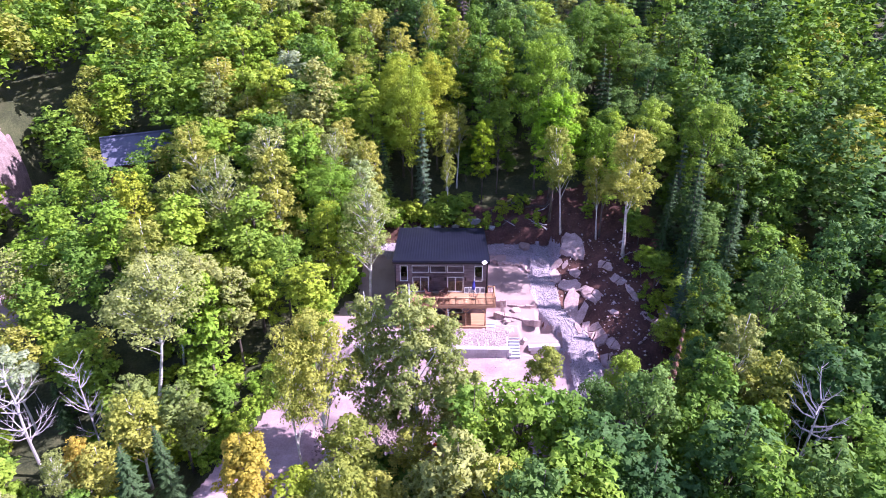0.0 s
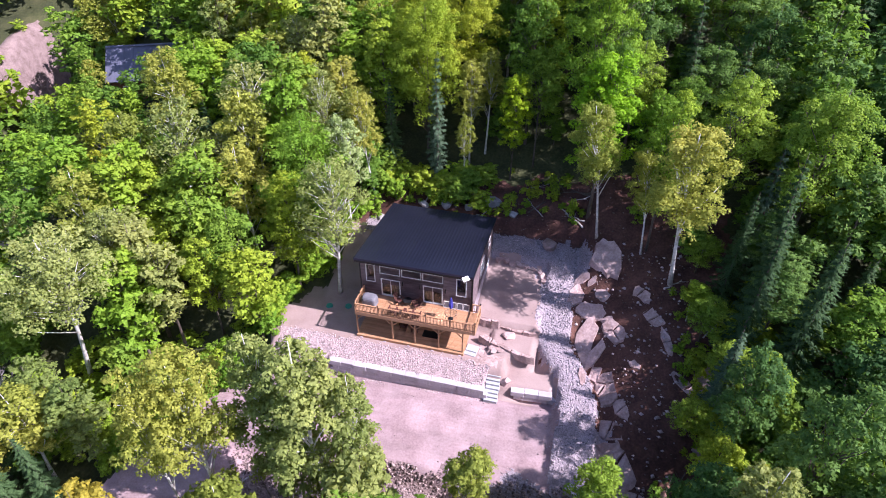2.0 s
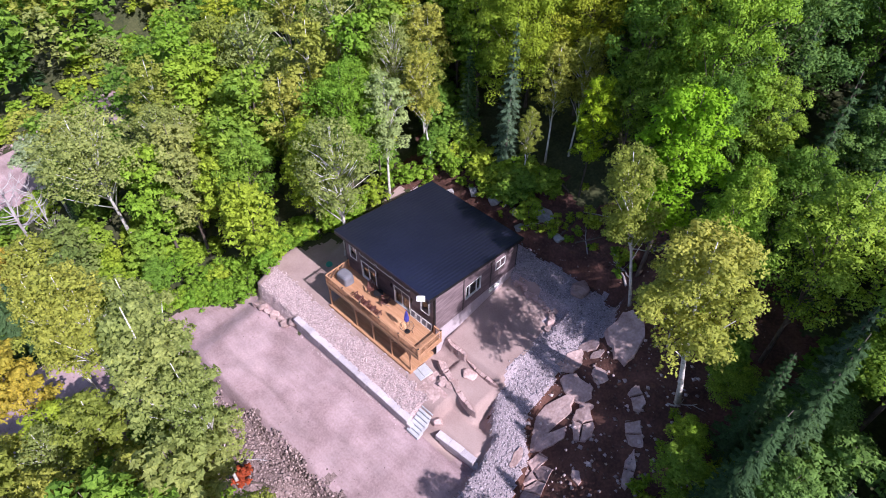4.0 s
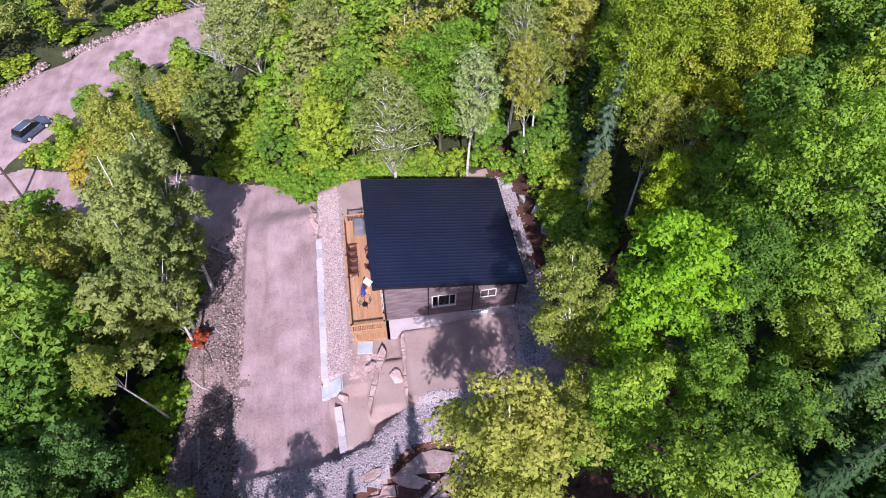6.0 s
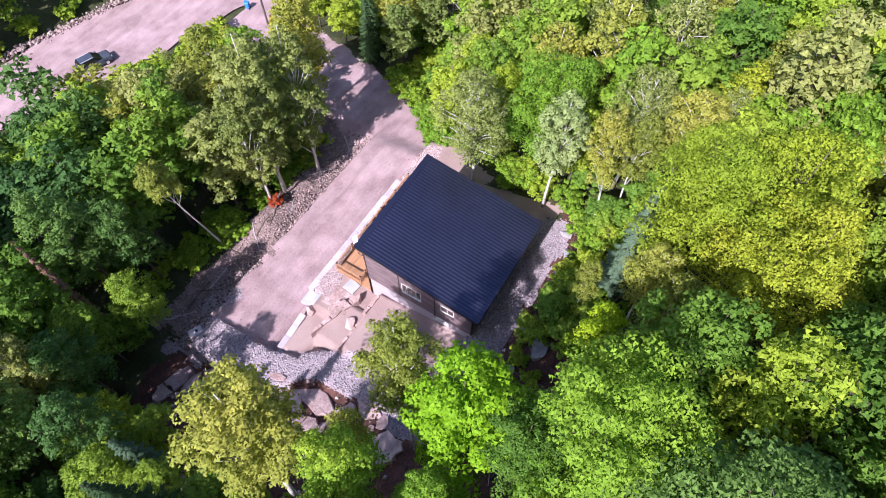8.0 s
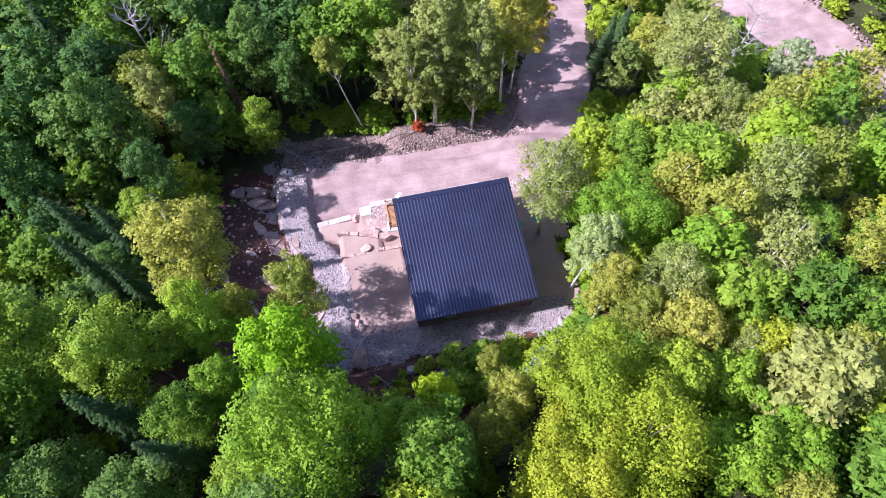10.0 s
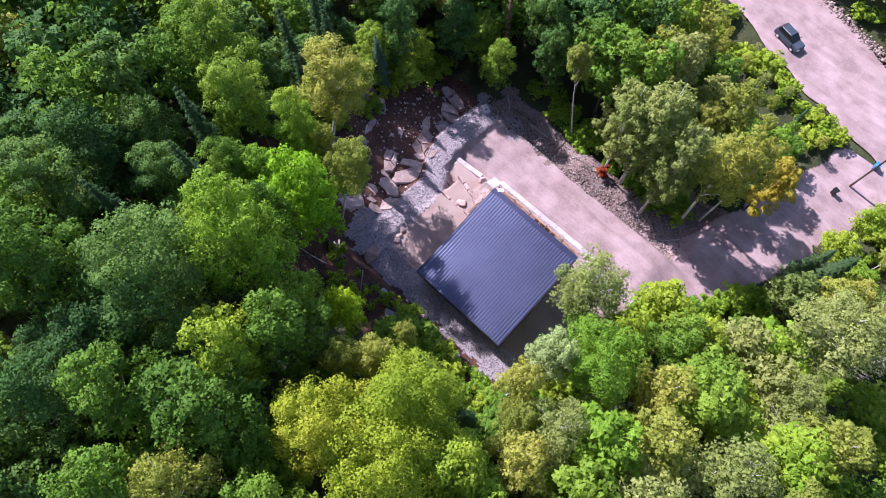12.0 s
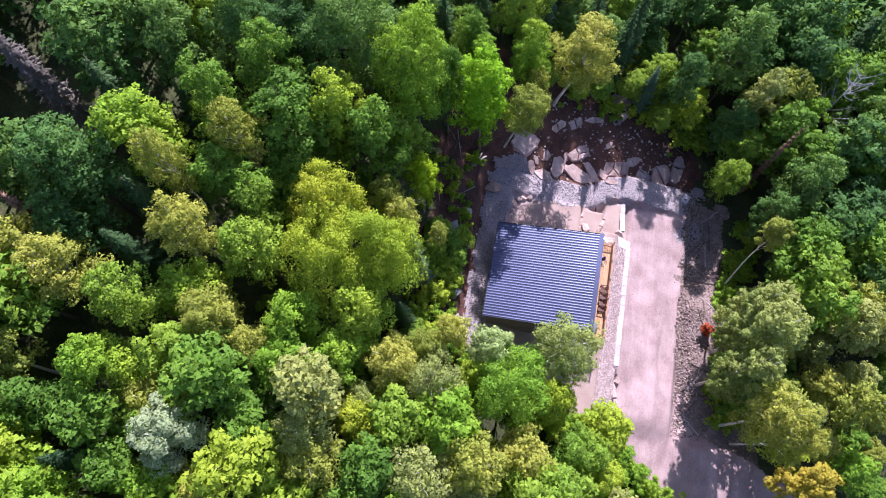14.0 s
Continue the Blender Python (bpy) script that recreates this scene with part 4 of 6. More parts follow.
boulder_row(-12.8, -6.3, -7.0, -5.5, 7, 0.85, 5)
boulder_row(5.9, 9.75, 10.2, 9.35, 6, 0.6, 6)
boulder_row(10.4, 9.2, 11.3, 7.4, 3, 0.6, 7)
boulder(41, 9.0, 0.30, 0.62, 0.52, 0.36, 15, 0.25, None, 0.5, label="square flat-topped granite block on the terrace")
boulder(42, 9.45, -4.0, 0.5, 0.45, 0.5, 0, 0.2)
boulder(43, 11.1, 12.0, 0.75, 1.2, 0.65, 10, 0.25, STONE, 0.6)
rng_flag = np.random.default_rng(12)
for i in range(22):
    x_, y_ = 6.6 + 2.0 * ((i * 0.618) % 1.0), -3.25 + 2.3 * (i + 0.5) / 22
    boulder(60 + i, x_, y_, rng_flag.uniform(0.28, 0.55), rng_flag.uniform(0.24, 0.4), 0.07, rng_flag.uniform(0, 180), 0.5, STONE, 0.4, "flagstone", "flat pinkish flagstone on the landing")


# bared ledges on the bank: an angular outline, cracked into slabs
def clip_half(poly, p, n):
    """Keeps the side of a polygon where (q - p) . n is below zero."""
    out = []
    for a, b in zip(poly, poly[1:] + poly[:1]):
        da, db = (a - p).dot(n), (b - p).dot(n)
        if da <= 0:
            out.append(a)
        if da * db < 0:
            out.append(a.lerp(b, da / (da - db)))
    return out


def slab_bm(poly, seed, rise, deep, tilt):
    """One plate of rock over an outline: broken sides and a flat, slightly dished top."""
    rng = np.random.default_rng(seed)
    c = sum(poly, Vector((0, 0))) / len(poly)
    ragged = []
    for a, b in zip(poly, poly[1:] + poly[:1]):       # break long edges with a nick
        ragged.append(a)
        if (b - a).length > 0.5:
            t = rng.uniform(0.3, 0.7)
            ragged.append(a.lerp(b, t) + (c - a.lerp(b, t)) * rng.uniform(-0.04, 0.14))
    bm = bmesh.new()
    rings = []
    for k, z in ((1.06, -deep), (1.0, rise * 0.55), (0.955, rise), (0.5, rise * 0.94)):
        rings.append([bm.verts.new((c.x + (p.x - c.x) * k, c.y + (p.y - c.y) * k, z + (tilt[0] * p.x + tilt[1] * p.y) * (k if z > 0 else 1.0) + (rng.normal() * 0.07 * rise if z > 0 else 0))) for p in ragged])
    n = len(ragged)
    for r0, r1 in zip(rings, rings[1:]):
        for i in range(n):
            bm.faces.new((r0[i], r0[(i + 1) % n], r1[(i + 1) % n], r1[i]))
    bm.faces.new(rings[-1])
    return bm


def ledge(seed, x, y, a, b, turn, rise, cells, mat, label="pale cracked pinkish granite ledge bared on the soil bank", group="ledges on the bank", name="rock_ledge", level=False):
    rng = np.random.default_rng(seed)
    z = float(height(x, y))
    sx_, sy_ = (float(height(x + 0.6, y) - height(x - 0.6, y)) / 1.2, float(height(x, y + 0.6) - height(x, y - 0.6)) / 1.2)
    if level:
        sx_ = sy_ = 0.0
    ob = empty(name, pose(x, y, z, 0, 0, 0), label, "rock", group)
    n = 9
    ct, st = math.cos(radians(turn)), math.sin(radians(turn))
    outline = []
    for k in range(n):
        t = 2 * math.pi * (k + rng.uniform(-0.3, 0.3)) / n
        r = rng.uniform(0.74, 1.2) / max(abs(math.cos(t)) ** 3 + abs(math.sin(t)) ** 3, 0.3) ** (1 / 3)
        u, v = a * r * math.cos(t), b * r * math.sin(t)
        outline.append(Vector((u * ct - v * st, u * st + v * ct)))
    seeds = []
    for k in range(cells):
        u, v = a * rng.uniform(-0.8, 0.8), b * rng.uniform(-0.7, 0.7)
        if cells > 1:
            u = a * (-0.85 + 1.7 * (k + 0.5) / cells) + rng.normal() * 0.12 * a
        seeds.append(Vector((u * ct - v * st, u * st + v * ct)))
    for i, s in enumerate(seeds):
        poly = outline
        for j, o in enumerate(seeds):
            if i != j:
                d = (o - s).normalized()
                poly = clip_half(poly, (s + o) / 2 - d * rng.uniform(0.015, 0.06), d)
                if len(poly) < 3:
                    break
        if len(poly) < 3:
            continue
        bm = slab_bm(poly, seed * 10 + i, rise * rng.uniform(0.65, 1.2), 0.6, (sx_ + rng.normal() * 0.05, sy_ + rng.normal() * 0.05))
        bmesh.ops.recalc_face_normals(bm, faces=bm.faces)
        part("rock_slab", bm, mat, ob)


# rows of long low stones along the lips of the terraces
for row in ((6.9, 1.06, 1.30, 0.21, -3, 0.40, 2), (9.6, 0.98, 1.75, 0.19, -5, 0.38, 3), (7.5, -0.85, 1.15, 0.32, -20, 0.28, 2), (9.9, -1.62, 1.6, 0.22, -16, 0.26, 3)):
    ledge(int(400 + row[0]), *row, STONE, "row of long low pinkish stones along the terrace lip", "stone rows on the terraces", "stone_row", True)
LEDGES = ((17.0, 9.2, 2.0, 1.2, -57, 0.55, 2), (14.6, 6.3, 1.25, 0.8, 66, 0.45, 1), (16.2, 4.7, 1.3, 0.95, -5, 0.55, 1), (15.8, 1.1, 3.4, 0.95, -97, 0.6, 2), (16.9, 6.4, 0.85, 0.5, -20, 0.3, 1),
          (18.2, 2.4, 1.4, 0.8, -50, 0.4, 4), (16.9, 0.3, 1.4, 0.55, 56, 0.45, 2), (17.1, -1.4, 2.3, 0.5, -100, 0.45, 4), (18.1, -2.8, 1.7, 0.9, -73, 0.45, 5), (21.6, 3.5, 2.5, 0.55, -54, 0.35, 5),
          (20.2, -1.2, 0.55, 0.3, -41, 0.2, 1), (14.8, 8.0, 0.8, 0.45, 25, 0.3, 1), (22.8, 1.0, 1.3, 0.4, -66, 0.35, 3), (26.6, -1.9, 1.8, 1.0, -70, 0.6, 2), (26.6, -7.2, 1.4, 0.85, -5, 0.6, 1),
          (19.3, -9.0, 2.0, 1.2, -41, 0.5, 3), (21.4, -11.4, 2.2, 0.7, -12, 0.55, 3), (18.6, -6.4, 1.4, 0.8, 150, 0.35, 3), (24.8, -2.6, 1.8, 0.45, -40, 0.35, 3), (19.5, -4.8, 1.1, 0.5, -60, 0.3, 3),
          (15.9, 7.6, 0.45, 0.3, 40, 0.25, 1), (17.6, 3.9, 0.5, 0.3, 10, 0.25, 1), (16.0, -2.4, 0.8, 0.35, -80, 0.3, 2), (20.3, 5.6, 1.0, 0.4, -40, 0.25, 3))
for i, row in enumerate(LEDGES):
    x_, y_, a_, b_, turn_, rise_, cells_ = row
    ledge(300 + i, x_, y_, a_, b_, turn_, rise_ * 0.5, max(1, cells_ - 1), STONE)
for i, (x, y, a, b, c) in enumerate(((4.2, 15.6, 1.2, 0.8, 0.7), (1.8, 14.8, 0.6, 0.5, 0.5), (-0.6, 14.6, 0.8, 0.5, 0.6), (6.8, 14.6, 0.5, 0.5, 0.4), (-3.2, 14.0, 0.7, 0.5, 0.5), (-5.6, 13.6, 0.6, 0.6, 0.5), (2.9, 13.8, 0.5, 0.4, 0.4), (-7.8, 12.6, 0.6, 0.45, 0.4))):
    boulder(140 + i, x, y, a, b, c, i * 37, 0.3, STONE_GREY, 0.6, label="pale grey boulder at the foot of the bank")


def stones(name, label, n, where, sizes, mats, seed, lift=0.35):
    """Loose stones, too many to count."""
    rng = np.random.default_rng(seed)
    octo = np.array([(1, 0, 0), (-0.9, 0.2, 0), (0.1, 1, 0), (-0.1, -0.9, 0.1), (0.1, 0.1, 0.8), (0, 0, -0.7)])
    tri = np.array([(0, 2, 4), (2, 1, 4), (1, 3, 4), (3, 0, 4), (2, 0, 5), (1, 2, 5), (3, 1, 5), (0, 3, 5)])
    x, y = where(rng, n)
    s = rng.uniform(*sizes, len(x)) * rng.uniform(0.7, 1.3, len(x))
    z = height(x, y) + s * lift
    a = rng.uniform(0, 6.28, len(x))
    sh = rng.uniform(0.65, 1.2, (len(x), 6, 3)) * octo
    px = (sh[..., 0] * np.cos(a)[:, None] - sh[..., 1] * np.sin(a)[:, None]) * s[:, None] + x[:, None]
    py = (sh[..., 0] * np.sin(a)[:, None] + sh[..., 1] * np.cos(a)[:, None]) * s[:, None] + y[:, None]
    pz = sh[..., 2] * s[:, None] + z[:, None]
    v = np.stack([px, py, pz], -1).reshape(-1, 3)
    f = (tri[None] + 6 * np.arange(len(x))[:, None, None]).reshape(-1, 3)
    me = bpy.data.meshes.new(name)
    me.vertices.add(len(v))
    me.vertices.foreach_set("co", v.astype(np.float32).ravel())
    me.loops.add(3 * len(f))
    me.loops.foreach_set("vertex_index", f.astype(np.int32).ravel())
    me.polygons.add(len(f))
    me.polygons.foreach_set("loop_start", np.arange(0, 3 * len(f), 3, dtype=np.int32))
    me.materials.append(mats)
    me.update(calc_edges=True)
    tagged(new(name, me), label, "stones", kind="stuff")


def in_zone(code, x0, x1, y0, y1):
    def pick(rng, n):
        x, y = rng.uniform(x0, x1, n), rng.uniform(y0, y1, n)
        k = zone(x, y) == code
        x, y = x[k], y[k]
        return x + rng.normal(size=len(x)) * 0.16, y + rng.normal(size=len(x)) * 0.16
    return pick


def island_stone(name, dark, light):
    m, n, l, p = material(name, 0.9)
    geo = n.new("ShaderNodeNewGeometry")
    r = ramp_node(n, l, geo.outputs["Random Per Island"], [(0.0, dark), (1.0, light)])
    g = noise_node(n, l, 25, 3)
    rg = ramp_node(n, l, g.outputs[0], [(0.3, (0.8, 0.8, 0.8)), (0.7, (1.15, 1.15, 1.15))])
    l.new(mix_node(n, l, 1.0, r.outputs[0], rg.outputs[0], "MULTIPLY"), p.inputs["Base Color"])
    return m


GREYS = island_stone("mixed_grey_crushed_stone", (0.15, 0.132, 0.150), (0.54, 0.475, 0.53))
PINKS = island_stone("mixed_pinkish_crushed_stone", (0.27, 0.205, 0.21), (0.66, 0.535, 0.545))
EARTHY = island_stone("dark_earthy_stones", (0.06, 0.04, 0.034), (0.30, 0.225, 0.20))
BROWNS = island_stone("mixed_brown_rubble", (0.09, 0.062, 0.058), (0.46, 0.35, 0.34))
stones("crushed_stone", "crushed grey stone in a drainage strip", 42000, in_zone(3, -9, 19, -17, 14), (0.045, 0.10), GREYS, 1)
stones("slope_stone", "crushed pinkish stone on the slope", 9000, in_zone(4, -13, 9, -6, -3), (0.04, 0.09), PINKS, 2)
stones("rubble", "stones and clods strewn on the bare bank", 3000, in_zone(5, -17, 27, -20, 19), (0.03, 0.12), EARTHY, 3)
stones("ledge_rubble", "pinkish chips of rock on the bank", 420, in_zone(5, 14, 24, -12, 11), (0.06, 0.24), PINKS, 6, 0.15)
stones("edge_stone", "loose brownish rock on the bank below the driveway", 7000, in_zone(7, -17, 18, -25, -12), (0.04, 0.14), BROWNS, 8, 0.2)
stones("drive_stone", "small stones on the driveway", 900, in_zone(1, -24, 16, -34, -5), (0.03, 0.07), BROWNS, 4)


def edge_rubble(rng, n):
    x = rng.uniform(-13, 18, n)
    y = -12.9 + 0.045 * x - np.abs(rng.normal(size=n)) * 1.5 + 0.5 * wave(x, x, 1.5, 2)
    return x, y


stones("bank_rubble", "broken brownish rock along the driveway's outer edge", 3000, edge_rubble, (0.04, 0.19), BROWNS, 5, 0.2)
def verge(rng, n):
    k = rng.integers(1, len(ROAD) - 2, n)
    t, o = rng.uniform(0, 1, n), 6.9 + rng.normal(size=n) * 0.45
    p, q = np.array(ROAD)[k], np.array(ROAD)[k + 1]
    d = (q - p) / np.linalg.norm(q - p, axis=1, keepdims=True)
    xy = p + (q - p) * t[:, None] + np.stack([d[:, 1], -d[:, 0]], 1) * -o[:, None]
    return xy[:, 0], xy[:, 1]


stones("road_berm", "low berm of brown rubble along the road's far verge", 3800, verge, (0.08, 0.34), BROWNS, 9, 0.25)
tank = empty("concrete_riser", pose(16.35, -12.3, float(height(16.35, -12.3)) + 0.16, 0, 0, -25), "pale concrete well riser with a lid", "box")
part("body", box(-0.62, 0.62, -0.42, 0.42, -0.2, 0.42, 0.04), BLOCK, tank)
part("lid", box(-0.26, -0.02, -0.13, 0.13, 0.42, 0.45, 0.02), BLACK_METAL, tank, "dark lid")
for x, y in ((-9.2, 0.5), (-7.3, 0.8)):
    bm = bmesh.new()
    bmesh.ops.create_cone(bm, cap_ends=True, segments=20, radius1=0.36, radius2=0.30, depth=0.12)
    lid = part("septic_lid", bm, TEAL, None)
    lid.location = (x, y, float(height(x, y)) + 0.05)
    tagged(lid, "round teal plastic lid set in the sand", "lid")

# ---- trees ----
def tri_mesh(name, co, mats, mat_index=None, soft=None):
    """A mesh of loose triangles from an array (n, 3, 3). soft: one shading normal for each, so that a spray of leaves rounds off."""
    n = len(co)
    co = np.asarray(co, np.float32)
    if soft is not None:
        g = np.cross(co[:, 1] - co[:, 0], co[:, 2] - co[:, 0])
        turned = (g * soft).sum(1) < 0
        co = np.where(turned[:, None, None], co[:, ::-1], co)
    me = bpy.data.meshes.new(name)
    me.vertices.add(3 * n)
    me.vertices.foreach_set("co", np.ascontiguousarray(co).ravel())
    me.loops.add(3 * n)
    me.loops.foreach_set("vertex_index", np.arange(3 * n, dtype=np.int32))
    me.polygons.add(n)
    me.polygons.foreach_set("loop_start", np.arange(0, 3 * n, 3, dtype=np.int32))
    for m in mats:
        me.materials.append(m)
    if mat_index is not None:
        me.polygons.foreach_set("material_index", np.asarray(mat_index, np.int32))
    me.update(calc_edges=True)
    if soft is not None:
        me.polygons.foreach_set("use_smooth", np.ones(n, dtype=bool))
        me.normals_split_custom_set_from_vertices(np.repeat(np.asarray(soft, np.float32), 3, axis=0))
    return me


def unit(a):
    return a / (np.linalg.norm(a, axis=-1, keepdims=True) + 1e-9)


def leaf_sprays(rng, centres, radii, count, size):
    """Small pointed leaf sprays over the upper skin of many clumps: arrays (n, 3, 3) and (n, 3) of normals."""
    centres, radii = np.array(centres), np.array(radii)
    share_ = radii[:, 0] * radii[:, 1]
    pick = rng.choice(len(centres), count, p=share_ / share_.sum())
    d = unit(rng.normal(size=(count, 3)))
    d[:, 2] = np.where(d[:, 2] < -0.2, -d[:, 2] * 0.9, d[:, 2])
    pos = centres[pick] + d * radii[pick] * (rng.uniform(0.4, 1.2, count) ** 0.5)[:, None]
    n = unit(0.6 * d + rng.normal(size=(count, 3)) * 0.40 + (0, 0, 0.55))
    u = unit(np.cross(n, rng.normal(size=(count, 3))))
    w = np.cross(n, u)
    s = size * rng.uniform(0.55, 1.35, count)[:, None]
    k = rng.uniform(-0.4, 0.4, count)[:, None]
    co = np.stack([pos - u * s * 0.7 - w * s * 0.22, pos + u * s * 0.6 - w * s * 0.35 * (1 + k) - n * s * 0.1, pos + w * s * 0.75 + u * s * k - n * s * 0.14], 1)
    return co, unit(d + 0.55 * n + (0, 0, 0.15))


def limb_mesh(name, rng, top, lean, radius, centres, mat, start=0.35, branches=9, sides=6):
    bm = bmesh.new()
    pts, rad = [], []
    for i in range(8):
        f = i / 7
        pts.append((lean[0] * f ** 1.3 + 0.16 * math.sin(4 * f + lean[1] + top) * (top / 14), lean[1] * f ** 1.3 + 0.14 * math.sin(5 * f + top), top * f - (0.6 if i == 0 else 0)))
        rad.append(radius * (1.3 if i == 0 else 1 - 0.88 * f))
    tube_into(bm, pts, rad, sides)
    for k in rng.permutation(len(centres))[:branches]:
        c = np.array(centres[k])
        f = min(0.95, max(start, c[2] / top - rng.uniform(0.10, 0.26)))
        i = min(6, int(f * 7))
        t = f * 7 - i
        p = [pts[i][j] * (1 - t) + pts[i + 1][j] * t for j in range(3)]
        mid = [(p[j] * 0.5 + c[j] * 0.5) + (0.2 if j == 2 else rng.normal() * 0.15) for j in range(3)]
        tube_into(bm, [p, mid, tuple(c)], [radius * 0.34, radius * 0.2, radius * 0.06], 4)
    me = bpy.data.meshes.new(name)
    bm.to_mesh(me)
    bm.free()
    me.materials.append(mat)
    me.polygons.foreach_set("use_smooth", [True] * len(me.polygons))
    return me


def broadleaf(seed, top, spread, bare, leaves, size, leafmat, barkmat, lobes=15, lean=(0, 0), radius=None, branches=14, puff=1.0, sub=10):
    """Meshes for one tree: trunk with limbs, and a crown of lobes, each lobe a heap of leafy puffs. bare: the share of the height with no leaves."""
    rng = np.random.default_rng(seed)
    centres, radii, hubs = [], [], []
    ch = top * (1 - bare)
    lop = rng.uniform(0.82, 1.18, 8)
    for k in range(lobes):
        f = ((k + 0.5) / lobes) ** 0.8
        wide = spread * math.sin(math.pi * (0.20 + 0.74 * f)) ** 0.55
        a = k * 2.39996 + rng.uniform(-0.4, 0.4)
        big = spread * rng.uniform(0.38, 0.54) * (1.1 - 0.25 * f) * (15 / lobes) ** 0.3
        r = max(wide - big * 0.8, 0.0) * rng.uniform(0.6, 1.08) * lop[int(a / (2 * math.pi) * 8) % 8]
        z = top * bare + ch * (0.10 + 0.74 * f) + rng.normal() * 0.025 * ch
        g = min(z / top, 1)
        hub = np.array((lean[0] * g ** 1.3 + r * math.cos(a), lean[1] * g ** 1.3 + r * math.sin(a), z))
        hubs.append(tuple(hub))
        out = np.array((math.cos(a), math.sin(a), 0.8))
        for q in range(sub):
            d = unit(rng.normal(size=3) + 0.6 * out)
            centres.append(tuple(hub + d * big * rng.uniform(0.55, 1.05) * (1, 1, 0.85)))
            b = big * rng.uniform(0.31, 0.50) * puff
            radii.append((b * rng.uniform(0.85, 1.2), b * rng.uniform(0.85, 1.2), b * rng.uniform(0.55, 0.8)))
    for k in range(int(lobes * 1.5)):      # leaves on the inner boughs
        f, a = rng.uniform(0.05, 0.8), rng.uniform(0, 6.28)
        z, r = top * bare + ch * f, spread * 0.42 * rng.uniform(0.1, 1.0)
        g = z / top
        centres.append((lean[0] * g ** 1.3 + r * math.cos(a), lean[1] * g ** 1.3 + r * math.sin(a), z))
        radii.append((0.22 * spread, 0.22 * spread, 0.2 * spread))
    trunk = limb_mesh("trunk", rng, top * 0.92, lean, radius or top * 0.0085 + 0.03, hubs + centres[::3], barkmat, bare * 0.8, branches)
    co, soft = leaf_sprays(rng, centres, radii, leaves, size)
    return trunk, tri_mesh("crown", co, [leafmat], soft=soft)


def conifer(seed, top, spread, leaves, size, leafmat, barkmat):
    """A spruce: whorls of drooping boughs, each bough a tapering fan of needle sprays."""
    rng = np.random.default_rng(seed)
    n = leaves
    f = rng.uniform(0, 1, n) ** 0.62
    tiers = max(14, int(top / 0.62))
    level = np.floor((1 - f) * tiers) / tiers
    z = top * (0.08 + 0.92 * level)
    whorl = np.floor((1 - f) * tiers)
    bough = np.floor(rng.uniform(0, 7, n))
    jit = np.sin(whorl * 12.9898 + bough * 78.233) * 43758.5453
    jit = jit - np.floor(jit)
    a0 = bough * (2 * math.pi / 7) + whorl * 2.4 + 0.5 * jit
    reach = spread * (1.03 - level) ** 0.85 * (0.62 + 0.5 * jit)
    u = rng.uniform(0.03, 1.0, n) ** 0.7
    fan = 0.26 * reach * (1 - 0.75 * u) * rng.normal(size=n) * 0.8
    ca, sa = np.cos(a0), np.sin(a0)
    r = reach * u
    pos = np.stack([r * ca - fan * sa, r * sa + fan * ca, z - r * 0.38 + 0.22 * reach * u ** 3 + rng.normal(size=n) * 0.04], 1)
    out = unit(np.stack([ca, sa, np.full(n, -0.25)], 1) + rng.normal(size=(n, 3)) * 0.38)
    side_ = unit(np.cross(out, (0, 0, 1.0)) + rng.normal(size=(n, 3)) * 0.3)
    s = size * rng.uniform(0.6, 1.3, n)[:, None]
    co = np.stack([pos - out * s * 0.6 + side_ * s * 0.3, pos - out * s * 0.5 - side_ * s * 0.3, pos + out * s], 1)
    trunk = limb_mesh("trunk", rng, top, (0.05, 0.05), top * 0.010 + 0.02, [(0.1, 0.1, top * 0.5)], barkmat, 0.4, 1)
    soft = unit(np.stack([0.55 * ca, 0.55 * sa, np.full(n, 0.75)], 1) + np.stack([-sa, ca, np.zeros(n)], 1) * (fan / (0.2 * reach + 0.05))[:, None] * 0.4)
    return trunk, tri_mesh("crown", co, [leafmat], soft=soft)


def bare_tree(seed, top, spread, mat, forks=26):
    """A dead tree: trunk and many forked, leafless boughs."""
    rng = np.random.default_rng(seed)
    bm = bmesh.new()
    tube_into(bm, [(0, 0, -0.5), (0.1, 0, top * 0.4), (-0.1, 0.1, top * 0.75), (0.1, 0.2, top)], [0.17, 0.13, 0.08, 0.015], 7)
    twigs = bmesh.new()
    for k in range(forks):
        f = rng.uniform(0.25, 0.95)
        a = k * 2.4 + rng.uniform(-0.4, 0.4)
        ln = spread * (1.15 - f * 0.75) * rng.uniform(0.7, 1.15)
        p = Vector((0, 0, top * f))
        tip = p + Vector((math.cos(a) * ln, math.sin(a) * ln, ln * rng.uniform(0.35, 0.9)))
        mid = p.lerp(tip, 0.5) + Vector((0, 0, -0.1 * ln))
        tube_into(bm, [p, mid, tip], [0.06, 0.04, 0.01], 5)
        for j in range(7):
            q = mid.lerp(tip, rng.uniform(0, 0.9))
            b = a + rng.normal() * 0.8
            m = ln * rng.uniform(0.25, 0.55)
            e = q + Vector((math.cos(b) * m, math.sin(b) * m, m * rng.uniform(0.2, 1.0)))
            tube_into(twigs, [q, e], [0.022, 0.006], 3)
    return small_mesh("trunk", bm, mat), small_mesh("twigs", twigs, mat)


